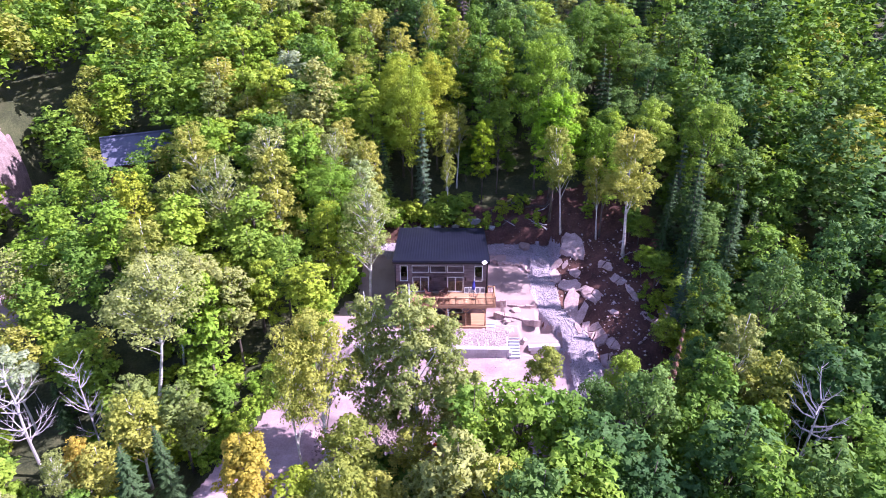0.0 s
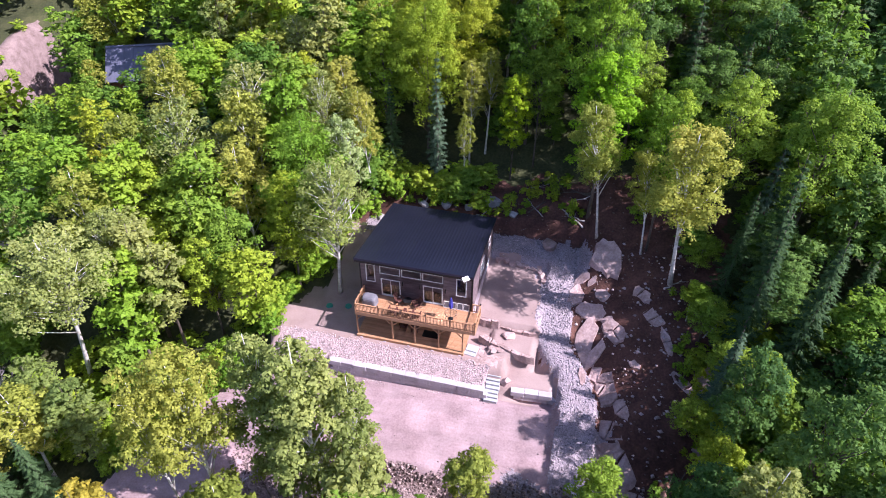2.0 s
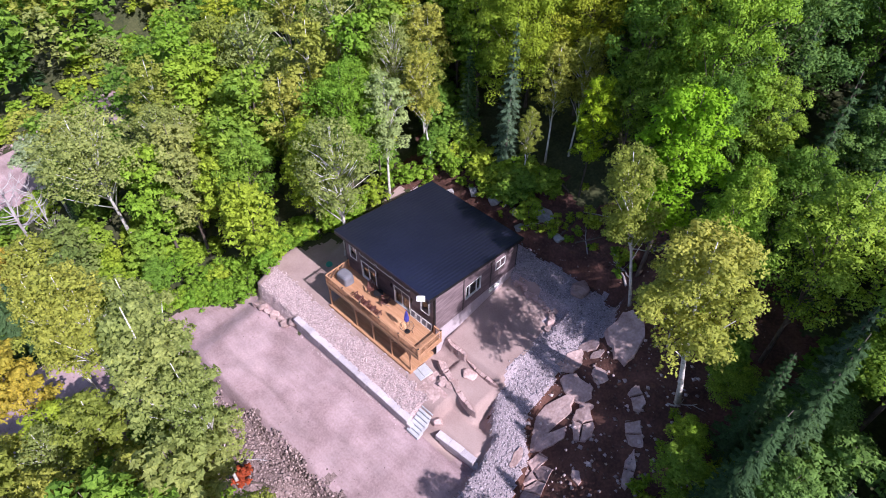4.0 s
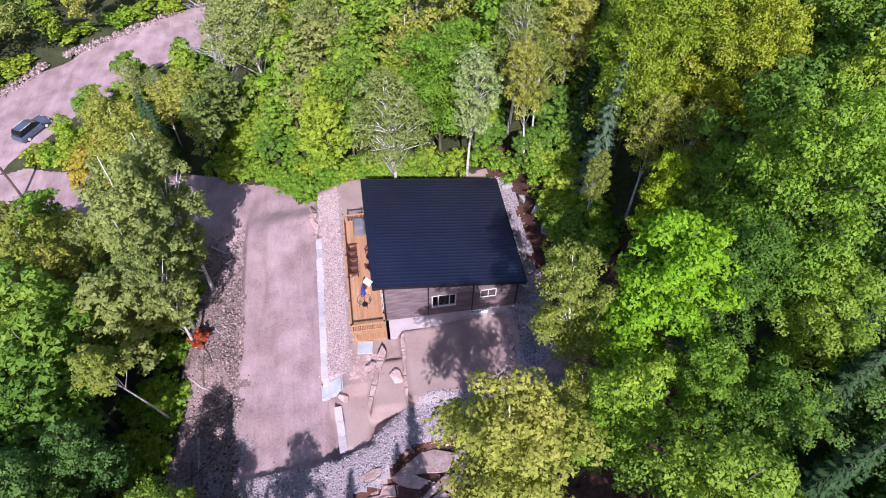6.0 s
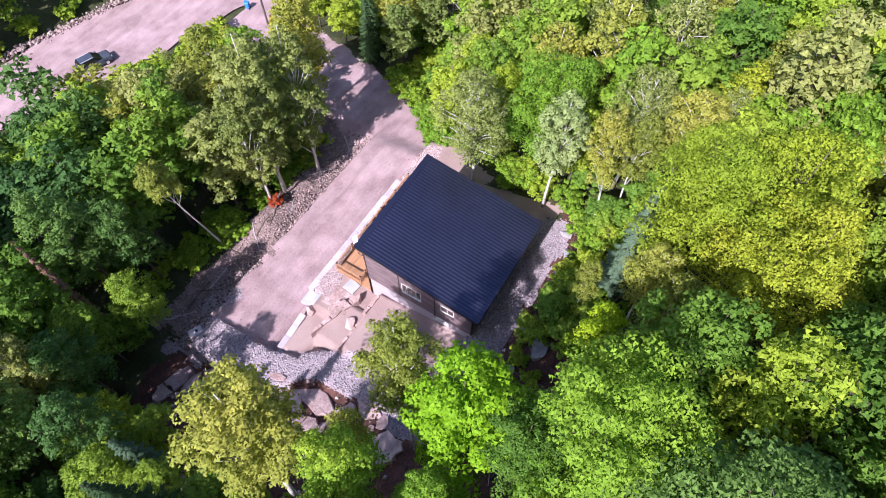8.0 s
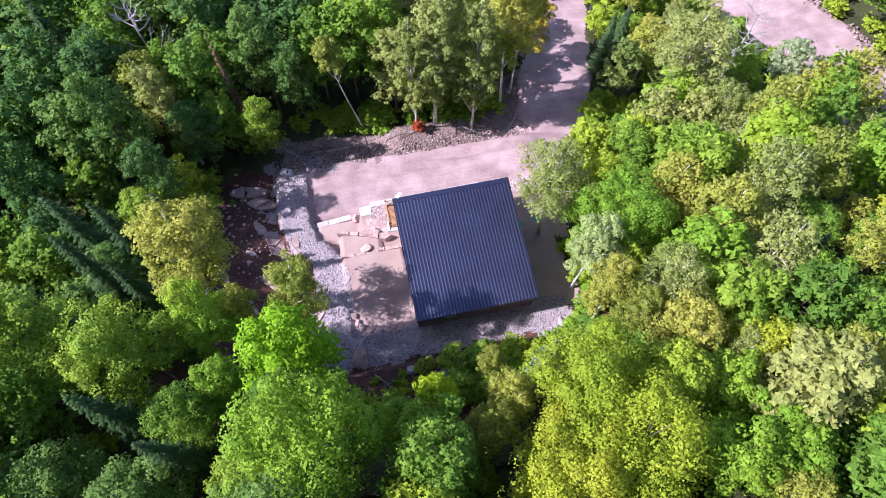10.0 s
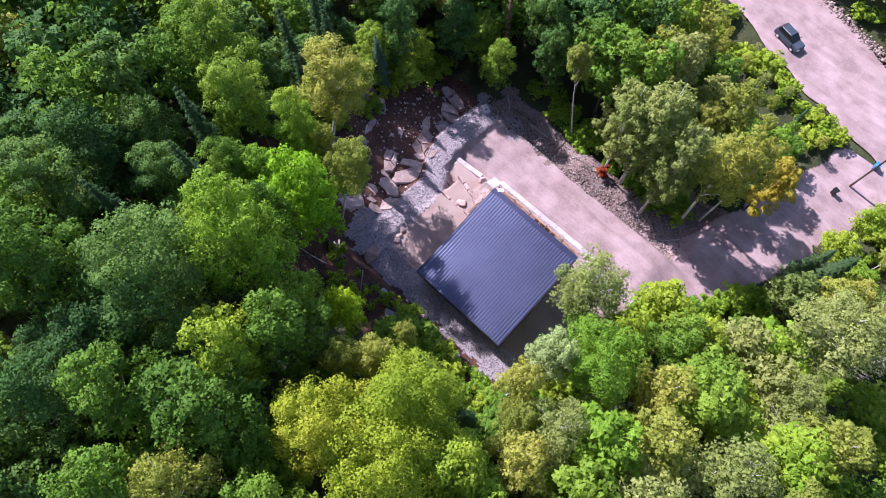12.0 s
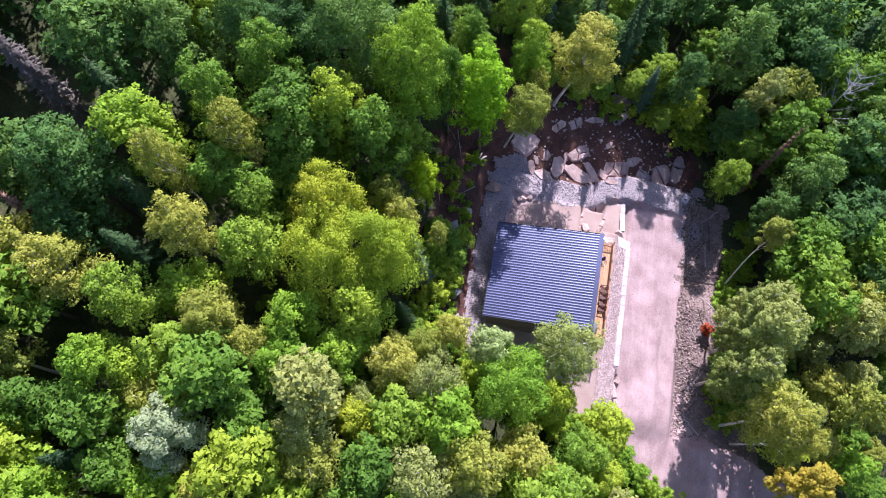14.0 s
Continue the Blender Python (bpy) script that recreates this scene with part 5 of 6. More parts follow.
DEADWOOD = two_scale("bleached_dead_wood", (0.26, 0.23, 0.24), (0.42, 0.38, 0.39), (0.56, 0.52, 0.53), 1.5, 9, 0.85, 0.4, 0.02, 0.5, (1, 1, 0.4))
KINDS = {
    "maple": [broadleaf(s, 17, 3.3, 0.24, 3000, 0.31, LEAF_MID, BARK) for s in (1, 2, 3)],
    "dark": [broadleaf(s, 17, 3.4, 0.24, 3000, 0.31, LEAF_DARK, BARK) for s in (31, 32, 33)],
    "aspen": [broadleaf(s, 18, 2.7, 0.30, 3000, 0.29, LEAF_SOFT, BARK, 20) for s in (4, 5)],
    "bright": [broadleaf(s, 16, 3.2, 0.22, 3000, 0.31, LEAF_BRIGHT, BARK) for s in (6, 7)],
    "gold": [broadleaf(s, 16, 3.1, 0.26, 3300, 0.27, LEAF_GOLD, BARK, 20) for s in (36,)],
    "olive": [broadleaf(s, 16, 2.7, 0.36, 3900, 0.23, LEAF_OLIVE, BIRCH_BARK, 22) for s in (8, 9)],
    "yellow": [broadleaf(s, 12, 2.6, 0.26, 5400, 0.23, LEAF_YELLOW, BARK, 14) for s in (10,)],
    "pale": [broadleaf(s, 16, 2.9, 0.42, 3200, 0.20, LEAF_PALE, BIRCH_BARK, 22, branches=46, puff=0.9) for s in (11, 12)],
    "silver": [broadleaf(s, 15, 2.5, 0.40, 4200, 0.25, LEAF_SILVER, BIRCH_BARK, 13, branches=28) for s in (13,)],
    "poplar": [broadleaf(s, 15, 2.5, 0.40, 8000, 0.16, LEAF_POPLAR, BIRCH_BARK, 16, branches=30) for s in (54,)],
    "spruce": [conifer(s, 15, 2.3, 4600, 0.27, NEEDLE, BARK) for s in (14, 15)],
    "blue": [conifer(s, 13, 1.9, 4400, 0.26, NEEDLE_BLUE, BARK) for s in (16,)],
    "withered": [conifer(s, 13, 1.3, 3000, 0.26, NEEDLE_RED, BARK) for s in (19,)],
    "bare": [conifer(29, 22, 1.7, 5200, 0.3, NEEDLE_GREY, BARK)],
    "shrub": [broadleaf(s, 2.6, 1.3, 0.02, 1500, 0.14, LEAF_BRIGHT, BARK, 7, branches=6, sub=5) for s in (17, 18)],
    "sapling": [broadleaf(s, 7, 1.7, 0.12, 1700, 0.28, LEAF_MID, BARK, 11, branches=8) for s in (20, 21)],
    "red": [broadleaf(s, 2.0, 0.8, 0.05, 700, 0.2, LEAF_RED, BARK, 5, branches=5, sub=4) for s in (22,)],
    "slim": [broadleaf(s, 16, 1.75, 0.72, 6000, 0.13, LEAF_OLIVE, BIRCH_BARK, 12, branches=18, radius=0.13) for s in (25,)],
    "lime": [broadleaf(s, 16, 3.1, 0.26, 12500, 0.16, LEAF_LIME, BARK, 18, branches=22) for s in (26,)],
    "dead": [bare_tree(s, 11, 3.4, DEADWOOD) for s in (23, 24)],
}
FINE = {       # the trees that stand nearest, in finer leaf
    "maple": [broadleaf(s, 17, 3.3, 0.28, 7600, 0.195, LEAF_MID, BARK, 17, branches=22) for s in (41, 42)],
    "dark": [broadleaf(s, 17, 3.3, 0.28, 7600, 0.195, LEAF_DARK, BARK, 17, branches=22) for s in (43,)],
    "aspen": [broadleaf(s, 18, 2.7, 0.16, 11500, 0.17, LEAF_SOFT, BIRCH_BARK, 30, branches=26) for s in (44, 45)],
    "bright": [broadleaf(s, 16, 3.1, 0.26, 7600, 0.195, LEAF_BRIGHT, BARK, 16, branches=22) for s in (46, 47)],
    "gold": [broadleaf(s, 16, 3.1, 0.26, 9500, 0.175, LEAF_GOLD, BARK, 24, branches=22) for s in (37, 38)],
    "olive": [broadleaf(s, 16, 2.6, 0.42, 9500, 0.14, LEAF_OLIVE, BIRCH_BARK, 26, branches=26) for s in (48, 49)],
    "pale": [broadleaf(s, 16, 2.9, b, 9500, 0.13, LEAF_PALE, BIRCH_BARK, 26, branches=70, puff=0.95) for s, b in ((50, 0.34), (55, 0.54))],
    "silver": [broadleaf(s, 15, 2.5, 0.40, 8000, 0.17, LEAF_SILVER, BIRCH_BARK, 14, branches=30) for s in (51,)],
    "spruce": [conifer(s, 15, 2.3, 9500, 0.19, NEEDLE, BARK) for s in (52,)],
    "blue": [conifer(s, 13, 1.9, 8000, 0.19, NEEDLE_BLUE, BARK) for s in (53,)],
}
NEAR = {       # those under the highest and nearest stretch, finer still
    "maple": [broadleaf(s, 17, 3.3, 0.28, 14500, 0.138, LEAF_MID, BARK, 18, branches=22) for s in (61,)],
    "dark": [broadleaf(s, 17, 3.3, 0.28, 14500, 0.138, LEAF_DARK, BARK, 18, branches=22) for s in (63,)],
    "aspen": [broadleaf(s, 18, 2.7, 0.34, 11500, 0.145, LEAF_SOFT, BARK, 26, branches=22) for s in (64,)],
    "bright": [broadleaf(s, 16, 3.1, 0.26, 14500, 0.138, LEAF_BRIGHT, BARK, 18, branches=22) for s in (66, 67)],
    "olive": [broadleaf(s, 16, 2.6, 0.40, 14000, 0.12, LEAF_OLIVE, BIRCH_BARK, 28, branches=30) for s in (68,)],
    "spruce": [conifer(s, 15, 2.3, 12000, 0.17, NEEDLE, BARK) for s in (72,)],
}
BROAD = {      # broad old crowns
    "bright": [broadleaf(s, 17, 4.5, 0.26, 26000, 0.135, LEAF_BRIGHT, BARK, 22, branches=26, sub=12) for s in (81,)],
    "dark": [broadleaf(s, 17, 4.5, 0.26, 26000, 0.135, LEAF_DARK, BARK, 26, branches=26, sub=12) for s in (82,)],
    "gold": [broadleaf(s, 17, 4.5, 0.24, 24000, 0.135, LEAF_GOLD, BARK, 26, branches=26, sub=12) for s in (83, 84)],
}
WIDE = {"maple": 3.3, "dark": 3.3, "aspen": 2.7, "bright": 3.1, "gold": 3.1, "olive": 2.6, "yellow": 2.6, "pale": 2.9, "silver": 2.5, "poplar": 2.5, "spruce": 2.3, "blue": 1.9, "withered": 1.3, "bare": 1.7, "slim": 1.75, "lime": 3.1, "dead": 3.4}
TALL = {"maple": 17, "dark": 17, "aspen": 18, "bright": 16, "olive": 16, "yellow": 12, "pale": 16, "silver": 15, "spruce": 15, "blue": 13, "shrub": 2.6,
        "withered": 13, "bare": 22, "sapling": 7, "red": 2.0, "dead": 11, "slim": 16, "lime": 16, "gold": 16, "poplar": 15}
SAYS = {"poplar": ("poplar_tree", "poplar with whitish green leaves beside the cabin", "poplar"), "gold": ("maple_tree", "golden green broadleaved tree with a wide crown", "tree"), "lime": ("maple_tree", "lime green maple with a full crown beside the bank", "tree"), "slim": ("birch_tree", "slim leaning birch with a small olive crown", "birch"), "dark": ("maple_tree", "deep green broadleaved tree with a full crown", "tree"), "maple": ("maple_tree", "green broadleaved tree with a full crown", "tree"), "aspen": ("aspen_tree", "tall slender green aspen in full leaf", "tree"),
        "bright": ("maple_tree", "bright yellow-green maple with a full crown", "tree"), "olive": ("birch_tree", "white-barked birch with olive yellowing leaves", "birch"),
        "yellow": ("autumn_tree", "small tree with yellow and orange autumn leaves", "tree"), "pale": ("birch_tree", "pale grey-green birch with a thin crown", "birch"),
        "silver": ("poplar_tree", "poplar with silvery white leaves", "poplar"), "spruce": ("spruce_tree", "dark green spruce with a pointed crown", "spruce"),
        "blue": ("spruce_tree", "young spruce with bluish needles", "spruce"), "shrub": ("shrub", "low bright green shrub at the wood's edge", "shrub"),
        "bare": ("dead_spruce", "tall dead spruce with bare grey twigs", "spruce"),
        "withered": ("spruce_tree", "withered spruce with reddish brown needles", "spruce"), "sapling": ("young_tree", "young green tree under the taller woods", "tree"),
        "red": ("shrub", "small shrub with red autumn leaves", "shrub"), "dead": ("dead_tree", "leafless dead tree with bleached grey boughs", "tree")}
STANDING = []


def plant(kind, x, y, top=None, wide=1.0, turn=0.0, lean=(0, 0), variant=0, fine=False, crown_r=None):
    """A tree of a kind at (x, y) whose top is at the height top."""
    z = float(height(x, y))
    tall = max(top - z, 0.4 if kind == "shrub" else 2.0) if top is not None else TALL[kind]
    k = tall / TALL[kind]
    stock = NEAR if fine and 10 < x < 33 and 2 < y < 40 and kind in NEAR else FINE if fine and kind in FINE else KINDS
    broad = fine and crown_r and crown_r >= 4.0 and kind in BROAD
    kinds = BROAD[kind] if broad else stock[kind]
    trunk, crown = kinds[variant % len(kinds)]
    kw = crown_r / (1.04 * (4.5 if broad else WIDE[kind])) if crown_r else k ** 0.6 * wide
    m = Matrix.Translation((x, y, z - 0.05)) @ Euler((radians(-lean[1]), radians(lean[0]), 0)).to_matrix().to_4x4() @ Matrix.Rotation(radians(turn), 4, "Z") @ Matrix.Diagonal((kw, kw, k, 1))
    ob = empty(SAYS[kind][0], m, SAYS[kind][1], SAYS[kind][2], "woods round the cabin")
    share("trunk", trunk, ob)
    top_ = share("crown", crown, ob)
    if kind == "dead":
        tagged(top_, kind="stuff")
    if kind not in ("shrub", "red"):
        STANDING.append((x, y, crown_r * 1.1 if crown_r else 2.2 * kw if kind != "sapling" else 1.0 * kw))
    return ob


# trees that stand out: kind, middle of the crown, top, radius of the crown and, where the trunk leans, its foot
for i, row in enumerate((
    "olive 21.4 4.6 22.5 3.6 22.6 6.6", "olive 13.8 9.8 21.5 2.4 15.75 11.6", "olive 18.6 9.4 17.6 1.7 20.1 9.9", "lime 14.7 14.8 23.9 3.7", "bright 20.4 10.4 22.0 2.5", "bright 19.4 15.4 20.4 2.2",
    "maple 25.6 12.2 24.2 3.3", "spruce 21.8 20.0 24.4 2.0", "maple 21.8 17.4 21.4 2.4", "maple 14.9 18.4 24.0 2.5", "bright 13.2 21.2 28.9 4.4", "maple 17.4 22.0 22.6 2.8", "dark 15.1 27.2 30.0 5.2", "dark 24.2 22.0 22.8 3.0",
    "maple 6.4 23.7 26.0 3.3", "bright 7.4 27.2 27.8 2.9", "maple 4.8 37.0 31.3 3.0", "olive 2.3 34.6 29.6 2.3", "olive -2.2 39.0 31.4 1.9", "olive -6.5 36.9 28.2 2.8", "bright -18.6 40.2 28.0 2.8", "maple -13.0 40.3 28.0 2.8",
    "olive -13.0 33.6 24.2 2.8", "bright -11.5 27.0 22.8 2.8", "gold -4.4 20.6 24.0 4.2", "gold -5.8 25.2 25.0 4.6", "gold -0.8 26.6 24.6 4.0", "gold -18.5 20.4 17.8 2.9", "olive 0.6 20.3 19.2 1.9", "olive 2.2 22.0 19.8 1.9",
    "lime 5.6 19.1 18.9 1.9", "blue -2.7 18.2 20.5 1.7", "olive 0.8 16.7 14.5 1.1", "maple 7.8 21.0 22.0 2.3", "pale -17.1 20.4 17.2 2.2", "pale -20.7 24.1 20.6 2.5", "poplar -9.9 9.4 16.9 2.5", "olive -9.5 13.3 18.1 1.9 -8.9 14.4",
    "olive -11.0 15.4 16.8 1.9", "bright -13.0 7.2 16.6 4.6", "pale -8.5 2.3 16.6 3.5", "gold -13.2 2.6 13.8 2.8", "bright -12.4 10.4 14.4 2.1", "maple -17.4 -1.2 12.4 2.9", "bright -19.4 -3.4 10.4 2.5",
    "pale -27.4 -11.0 14.2 4.7 -30.9 -9.7", "bright -34.3 2.4 10.2 2.7", "pale -28.3 -4.0 11.5 2.5 -29.9 -4.6", "bright -39.7 4.5 13.8 3.5", "maple -30.4 10.0 12.0 3.1", "gold -40.0 11.2 14.0 3.1", "olive -32.3 14.8 19.5 3.2",
    "spruce -28.5 17.6 15.0 2.0", "olive -22.9 23.2 19.8 3.0", "silver -23.0 33.9 25.2 3.1", "olive -10.6 -19.4 14.7 3.3", "aspen -2.3 -17.9 17.1 3.6", "aspen -6.4 -16.6 15.5 2.8", "aspen 0.6 -17.3 14.0 2.2", "olive -12.6 -21.0 13.9 2.3",
    "maple 2.8 -24.9 11.7 3.5", "yellow -15.8 -25.6 6.9 2.6", "slim 9.0 -19.0 9.9 1.7 6.9 -18.8", "dark 16.6 -23.4 12.1 3.2", "bright 26.6 -23.7 9.1 2.3", "aspen 26.5 -17.4 13.6 2.5", "dark 27.0 -8.2 13.0 2.4", "maple 17.4 -15.6 7.6 2.2",
    "maple 21.6 -17.0 6.8 2.6", "blue 26.4 -4.4 10.2 1.6", "spruce 28.0 0.2 17.6 2.0", "spruce 29.0 4.2 20.4 2.1", "spruce 31.6 -1.2 17.2 2.1", "spruce 26.9 5.2 16.2 1.7", "maple 39.4 5.7 17.6 3.0", "dark 38.0 -8.5 17.2 3.0",
    "dark 12.4 37.0 31.6 3.3", "maple 20.3 32.4 32.4 3.6", "spruce 22.3 26.3 26.4 2.2", "maple 9.7 33.6 31.0 3.1", "dark 33.4 18.2 25.0 3.3", "maple 32.6 14.6 23.6 3.0", "dark 35.2 7.0 19.8 3.0", "dark 13.4 -20.6 8.6 2.4", "olive -7.2 -30.0 8.6 2.4",
    "dark 30.2 -13.9 16.8 3.2", "olive -62.6 44.0 17.0 3.4", "maple -41.3 42.0 21.0 3.6", "withered 20.0 -19.8 12.9 0.75", "dead 28.2 -26.4 11.6 3.4", "dead -40.0 -17.4 5.4 3.8", "dead -34.6 -15.6 5.0 2.2", "silver -43.5 -12.5 5.0 2.5", "yellow -33.0 -21.0 1.6 1.6",
    "spruce -24.6 -22.0 3.6 1.7", "bare 3.2 51.8 38.0 1.9", "withered -7.9 49.7 28.1 1.3", "dark 24.4 -15.4 8.6 2.8", "bright 26.2 -8.2 3.8 1.4", "bright 28.6 -11.6 4.2 1.5", "spruce 25.6 16.6 24.0 2.1", "blue 29.0 9.4 19.0 1.8", "spruce 17.4 24.6 24.6 2.0",
    "spruce -8.0 18.6 16.0 1.7", "maple -1.8 32.4 25.4 3.0", "maple -6.6 31.6 26.2 3.0", "pale -33.5 -23.4 1.6 1.5", "spruce -31.5 -19.2 -0.4 1.4", "pale -36.0 -27.0 1.0 1.5", "bright -27.0 -32.4 1.0 1.7", "olive -31.6 -30.2 0.0 1.4", "bright -31.0 -35.0 -3.5 1.2",
    "maple 25.4 1.4 8.0 1.9", "dark 30.2 1.8 12.5 2.4", "maple 27.2 -2.8 7.2 2.0", "dark 31.8 4.8 13.4 2.4", "maple 25.0 8.4 9.4 1.9", "maple 24.4 -6.8 4.6 1.6", "bright 25.9 -10.6 6.2 1.9", "maple 28.6 -5.4 9.6 2.3", "bright 24.6 4.0 7.4 1.5", "dark 29.6 7.2 14.0 2.4")):
    k_, *v_ = row.split()
    v_ = [float(q) for q in v_]
    x_, y_, t_, r_ = v_[:4]
    bx_, by_ = v_[4:] if len(v_) > 4 else (x_, y_)
    rise_ = 0.8 * (t_ - float(height(bx_, by_)))
    plant(k_, bx_, by_, t_, 1.0, 67 * i, (math.degrees(math.atan2(x_ - bx_, rise_)), math.degrees(math.atan2(y_ - by_, rise_))), i, -36 < x_ < 31 and -24 < y_ < 41, r_)
plant("red", 0.3, -16.6, None, 1.0)
plant("red", -3.2, -30.2, None, 1.0)


def open_ground(x, y, pad=0.0):
    """Where no tree grows."""
    ax, ay = np.array([x]), np.array([y])
    if way_distance(ax, ay, ROAD)[0] < (7.2 if y < -12 else 5.8) + pad or way_distance(ax, ay, DRIVEWAY)[0] < 5.4 + pad:
        return True
    if (x + 47) ** 2 + (y - 30) ** 2 < 34 or ((x + 75) / 4.6) ** 2 + ((y - 37) / 7.5) ** 2 < 1:
        return True
    return (-14.5 < x < 24.5 and -15 < y < 1) or (20 < x < 27.5 and -10 < y < 4) or (-14.5 < x < 20 and -17.2 < y < -9) or (2 < x < 17.5 and -19.5 < y < -9) or (-22 < x < -11 and -24 < y < -5) or (-10.5 < x < 24 and 0 < y < 9.5) or (-9.5 < x < 18 and 9 < y < 17.5) or (-22 < x < 0 and -15.5 < y < -9)


def woods():
    rng = np.random.default_rng(5)
    spots = list(STANDING)
    far = []
    regions = {"front": ["olive"] * 5 + ["bright"] * 4 + ["aspen"] * 3 + ["maple"] * 3 + ["pale"] * 3 + ["spruce"], "back": ["bright"] * 5 + ["olive"] * 4 + ["maple"] * 5 + ["aspen"] * 2 + ["spruce"],
               "right": ["dark"] * 9 + ["maple"] * 6 + ["aspen"] + ["spruce"] * 6 + ["olive"] + ["bright"]}
    count = {k: 0 for k in KINDS}
    grid = {}
    def crowded(x, y, r):
        gx, gy = int(x // 6), int(y // 6)
        return any((x - a) ** 2 + (y - b) ** 2 < (r + c) ** 2 for i in (-1, 0, 1) for j in (-1, 0, 1) for a, b, c in grid.get((gx + i, gy + j), ()))
    def put(x, y, r):
        grid.setdefault((int(x // 6), int(y // 6)), []).append((x, y, r))
    for x, y, c in spots:
        put(x, y, 0.62 * c)
    for k in range(30000):
        x, y = rng.uniform(-100, 90), rng.uniform(-92, 88)
        if y < -58 and x > 30:
            continue
        if k < 14000:
            x, y = rng.uniform(-44, 40), rng.uniform(-44, 43)
        region = "right" if x > 6 or (y > 40 and x > -12) else "back" if y > 15 else "front"
        if open_ground(x, y) or crowded(x, y, 2.05 if region == "right" and y > 8 else 1.7):
            continue
        kinds = regions[region]
        kind = kinds[rng.integers(len(kinds))]
        s = rng.uniform(0.75, 1.12) * (0.72 if y < -14 and x < 0 else 1.0)
        if -48 < x < -15 and -47 < y < -20 and rng.uniform() < 0.75:
            continue
        if any(math.hypot(x - a, y - b) < r for a, b, r in ((8, 55, 6.5), (0.5, 54.0, 4.6), (-0.8, 49.4, 3.2), (8.2, -19.2, 4.6), (31.7, 30.3, 3.5), (29.6, 46.2, 4.5), (-26.0, -12.5, 4.6), (-30.0, -7.5, 4.2))):     # gaps in the woods
            continue
        if 33 < x < 40 and -13 < y < 9 and rng.uniform() < 0.6:
            continue
        if 23 < x < 33 and -13 < y < 9:
            s = min(s, 0.36)
        if 33 <= x < 43 and -13 < y < 9:
            s = min(s, 0.62)
        if -58 < x < -34 and -22 < y < 27:
            s *= 0.72
        if -58 < x < -38 and 10 < y < 27:
            s *= 0.75
        if -59 < x < -52 and -12 < y < 26:
            s = min(s, 0.5)
        edge_ = float(way_distance(np.array([x]), np.array([y]), ROAD)[0])
        beyond = y < -54.5 - 0.25 * x if x > -34 else x + y < -81
        if not beyond and y < -12 and edge_ < 20:     # low growth along the road
            s = min(s, (1.6 + 0.42 * (edge_ - 6.0)) / TALL[kind])
            if s < 0.16:
                continue
        put(x, y, 1.5)
        z = float(height(x, y))
        if -34 < x < 38 and -36 < y < 62 and len(STANDING) < 560:
            plant(kind, x, y, z + TALL[kind] * s, rng.uniform(0.95, 1.2), rng.uniform(0, 360), variant=int(rng.integers(3)), fine=-16 < x < 33 and 8 < y < 47)
        else:
            far.append((kind, x, y, z, s, rng.uniform(0, 6.28), rng.uniform(1.0, 1.3)))
    low = 0
    for k in range(6000):        # young growth between the trunks and at the edges
        x, y = rng.uniform(-46, 44), rng.uniform(-44, 34)
        edge = open_ground(x, y, 3.0) and not open_ground(x, y)
        if open_ground(x, y) or crowded(x, y, 0.15) or low > 220:
            continue
        if (-8 < x < 26 and 8 < y < 24 and rng.uniform() < 0.75):
            continue
        put(x, y, 0.6)
        low += 1
        if edge or rng.uniform() < 0.45:
            plant("shrub", x, y, None, rng.uniform(0.8, 1.5), rng.uniform(0, 360), variant=low)
        else:
            plant("sapling", x, y, float(height(x, y)) + rng.uniform(4, 8), rng.uniform(0.9, 1.3), rng.uniform(0, 360), variant=low)
    mats = [LEAF_MID, LEAF_BRIGHT, LEAF_OLIVE, NEEDLE, LEAF_PALE, LEAF_DARK]
    slot = {"dark": 5, "maple": 0, "aspen": 0, "bright": 1, "olive": 2, "spruce": 3, "pale": 4}
    cos, idx, nors, thin = [], [], [], {}
    for kind in slot:
        me = KINDS[kind][0][1]
        co = np.empty(len(me.vertices) * 3, np.float32)
        me.vertices.foreach_get("co", co)
        co = co.reshape(-1, 3, 3)
        mid = co.mean(1, keepdims=True)
        nor = np.empty(len(me.vertices) * 3, np.float32)
        me.corner_normals.foreach_get("vector", nor)
        nor = nor.reshape(-1, 3, 3)[:, 0]
        thin[kind] = ((mid + (co - mid) * 1.4)[::3], nor[::3], (mid + (co - mid) * 2.4)[::11], nor[::11])
    for kind, x, y, z, k, a, w in far:
        o = 0 if math.hypot(x, y) < 68 else 2
        co, nor = thin[kind][o] * (k * w, k * w, k), thin[kind][o + 1]
        ca, sa = math.cos(a), math.sin(a)
        cos.append(np.stack([co[..., 0] * ca - co[..., 1] * sa + x, co[..., 0] * sa + co[..., 1] * ca + y, co[..., 2] + z], -1))
        idx.append(np.full(len(co), slot[kind]))
        nors.append(np.stack([nor[:, 0] * ca - nor[:, 1] * sa, nor[:, 0] * sa + nor[:, 1] * ca, nor[:, 2]], -1))
    me = tri_mesh("far_woods", np.concatenate(cos), mats, np.concatenate(idx), np.concatenate(nors))
    tagged(new("far_woods", me), "dense mixed woods of green and yellowing trees", "woods", kind="stuff")
    n = sum(len(o.data.loop_triangles) if o.data.calc_loop_triangles() is None else 0 for o in scene.objects if o.type == "MESH")
    return len(STANDING), len(far), low, n


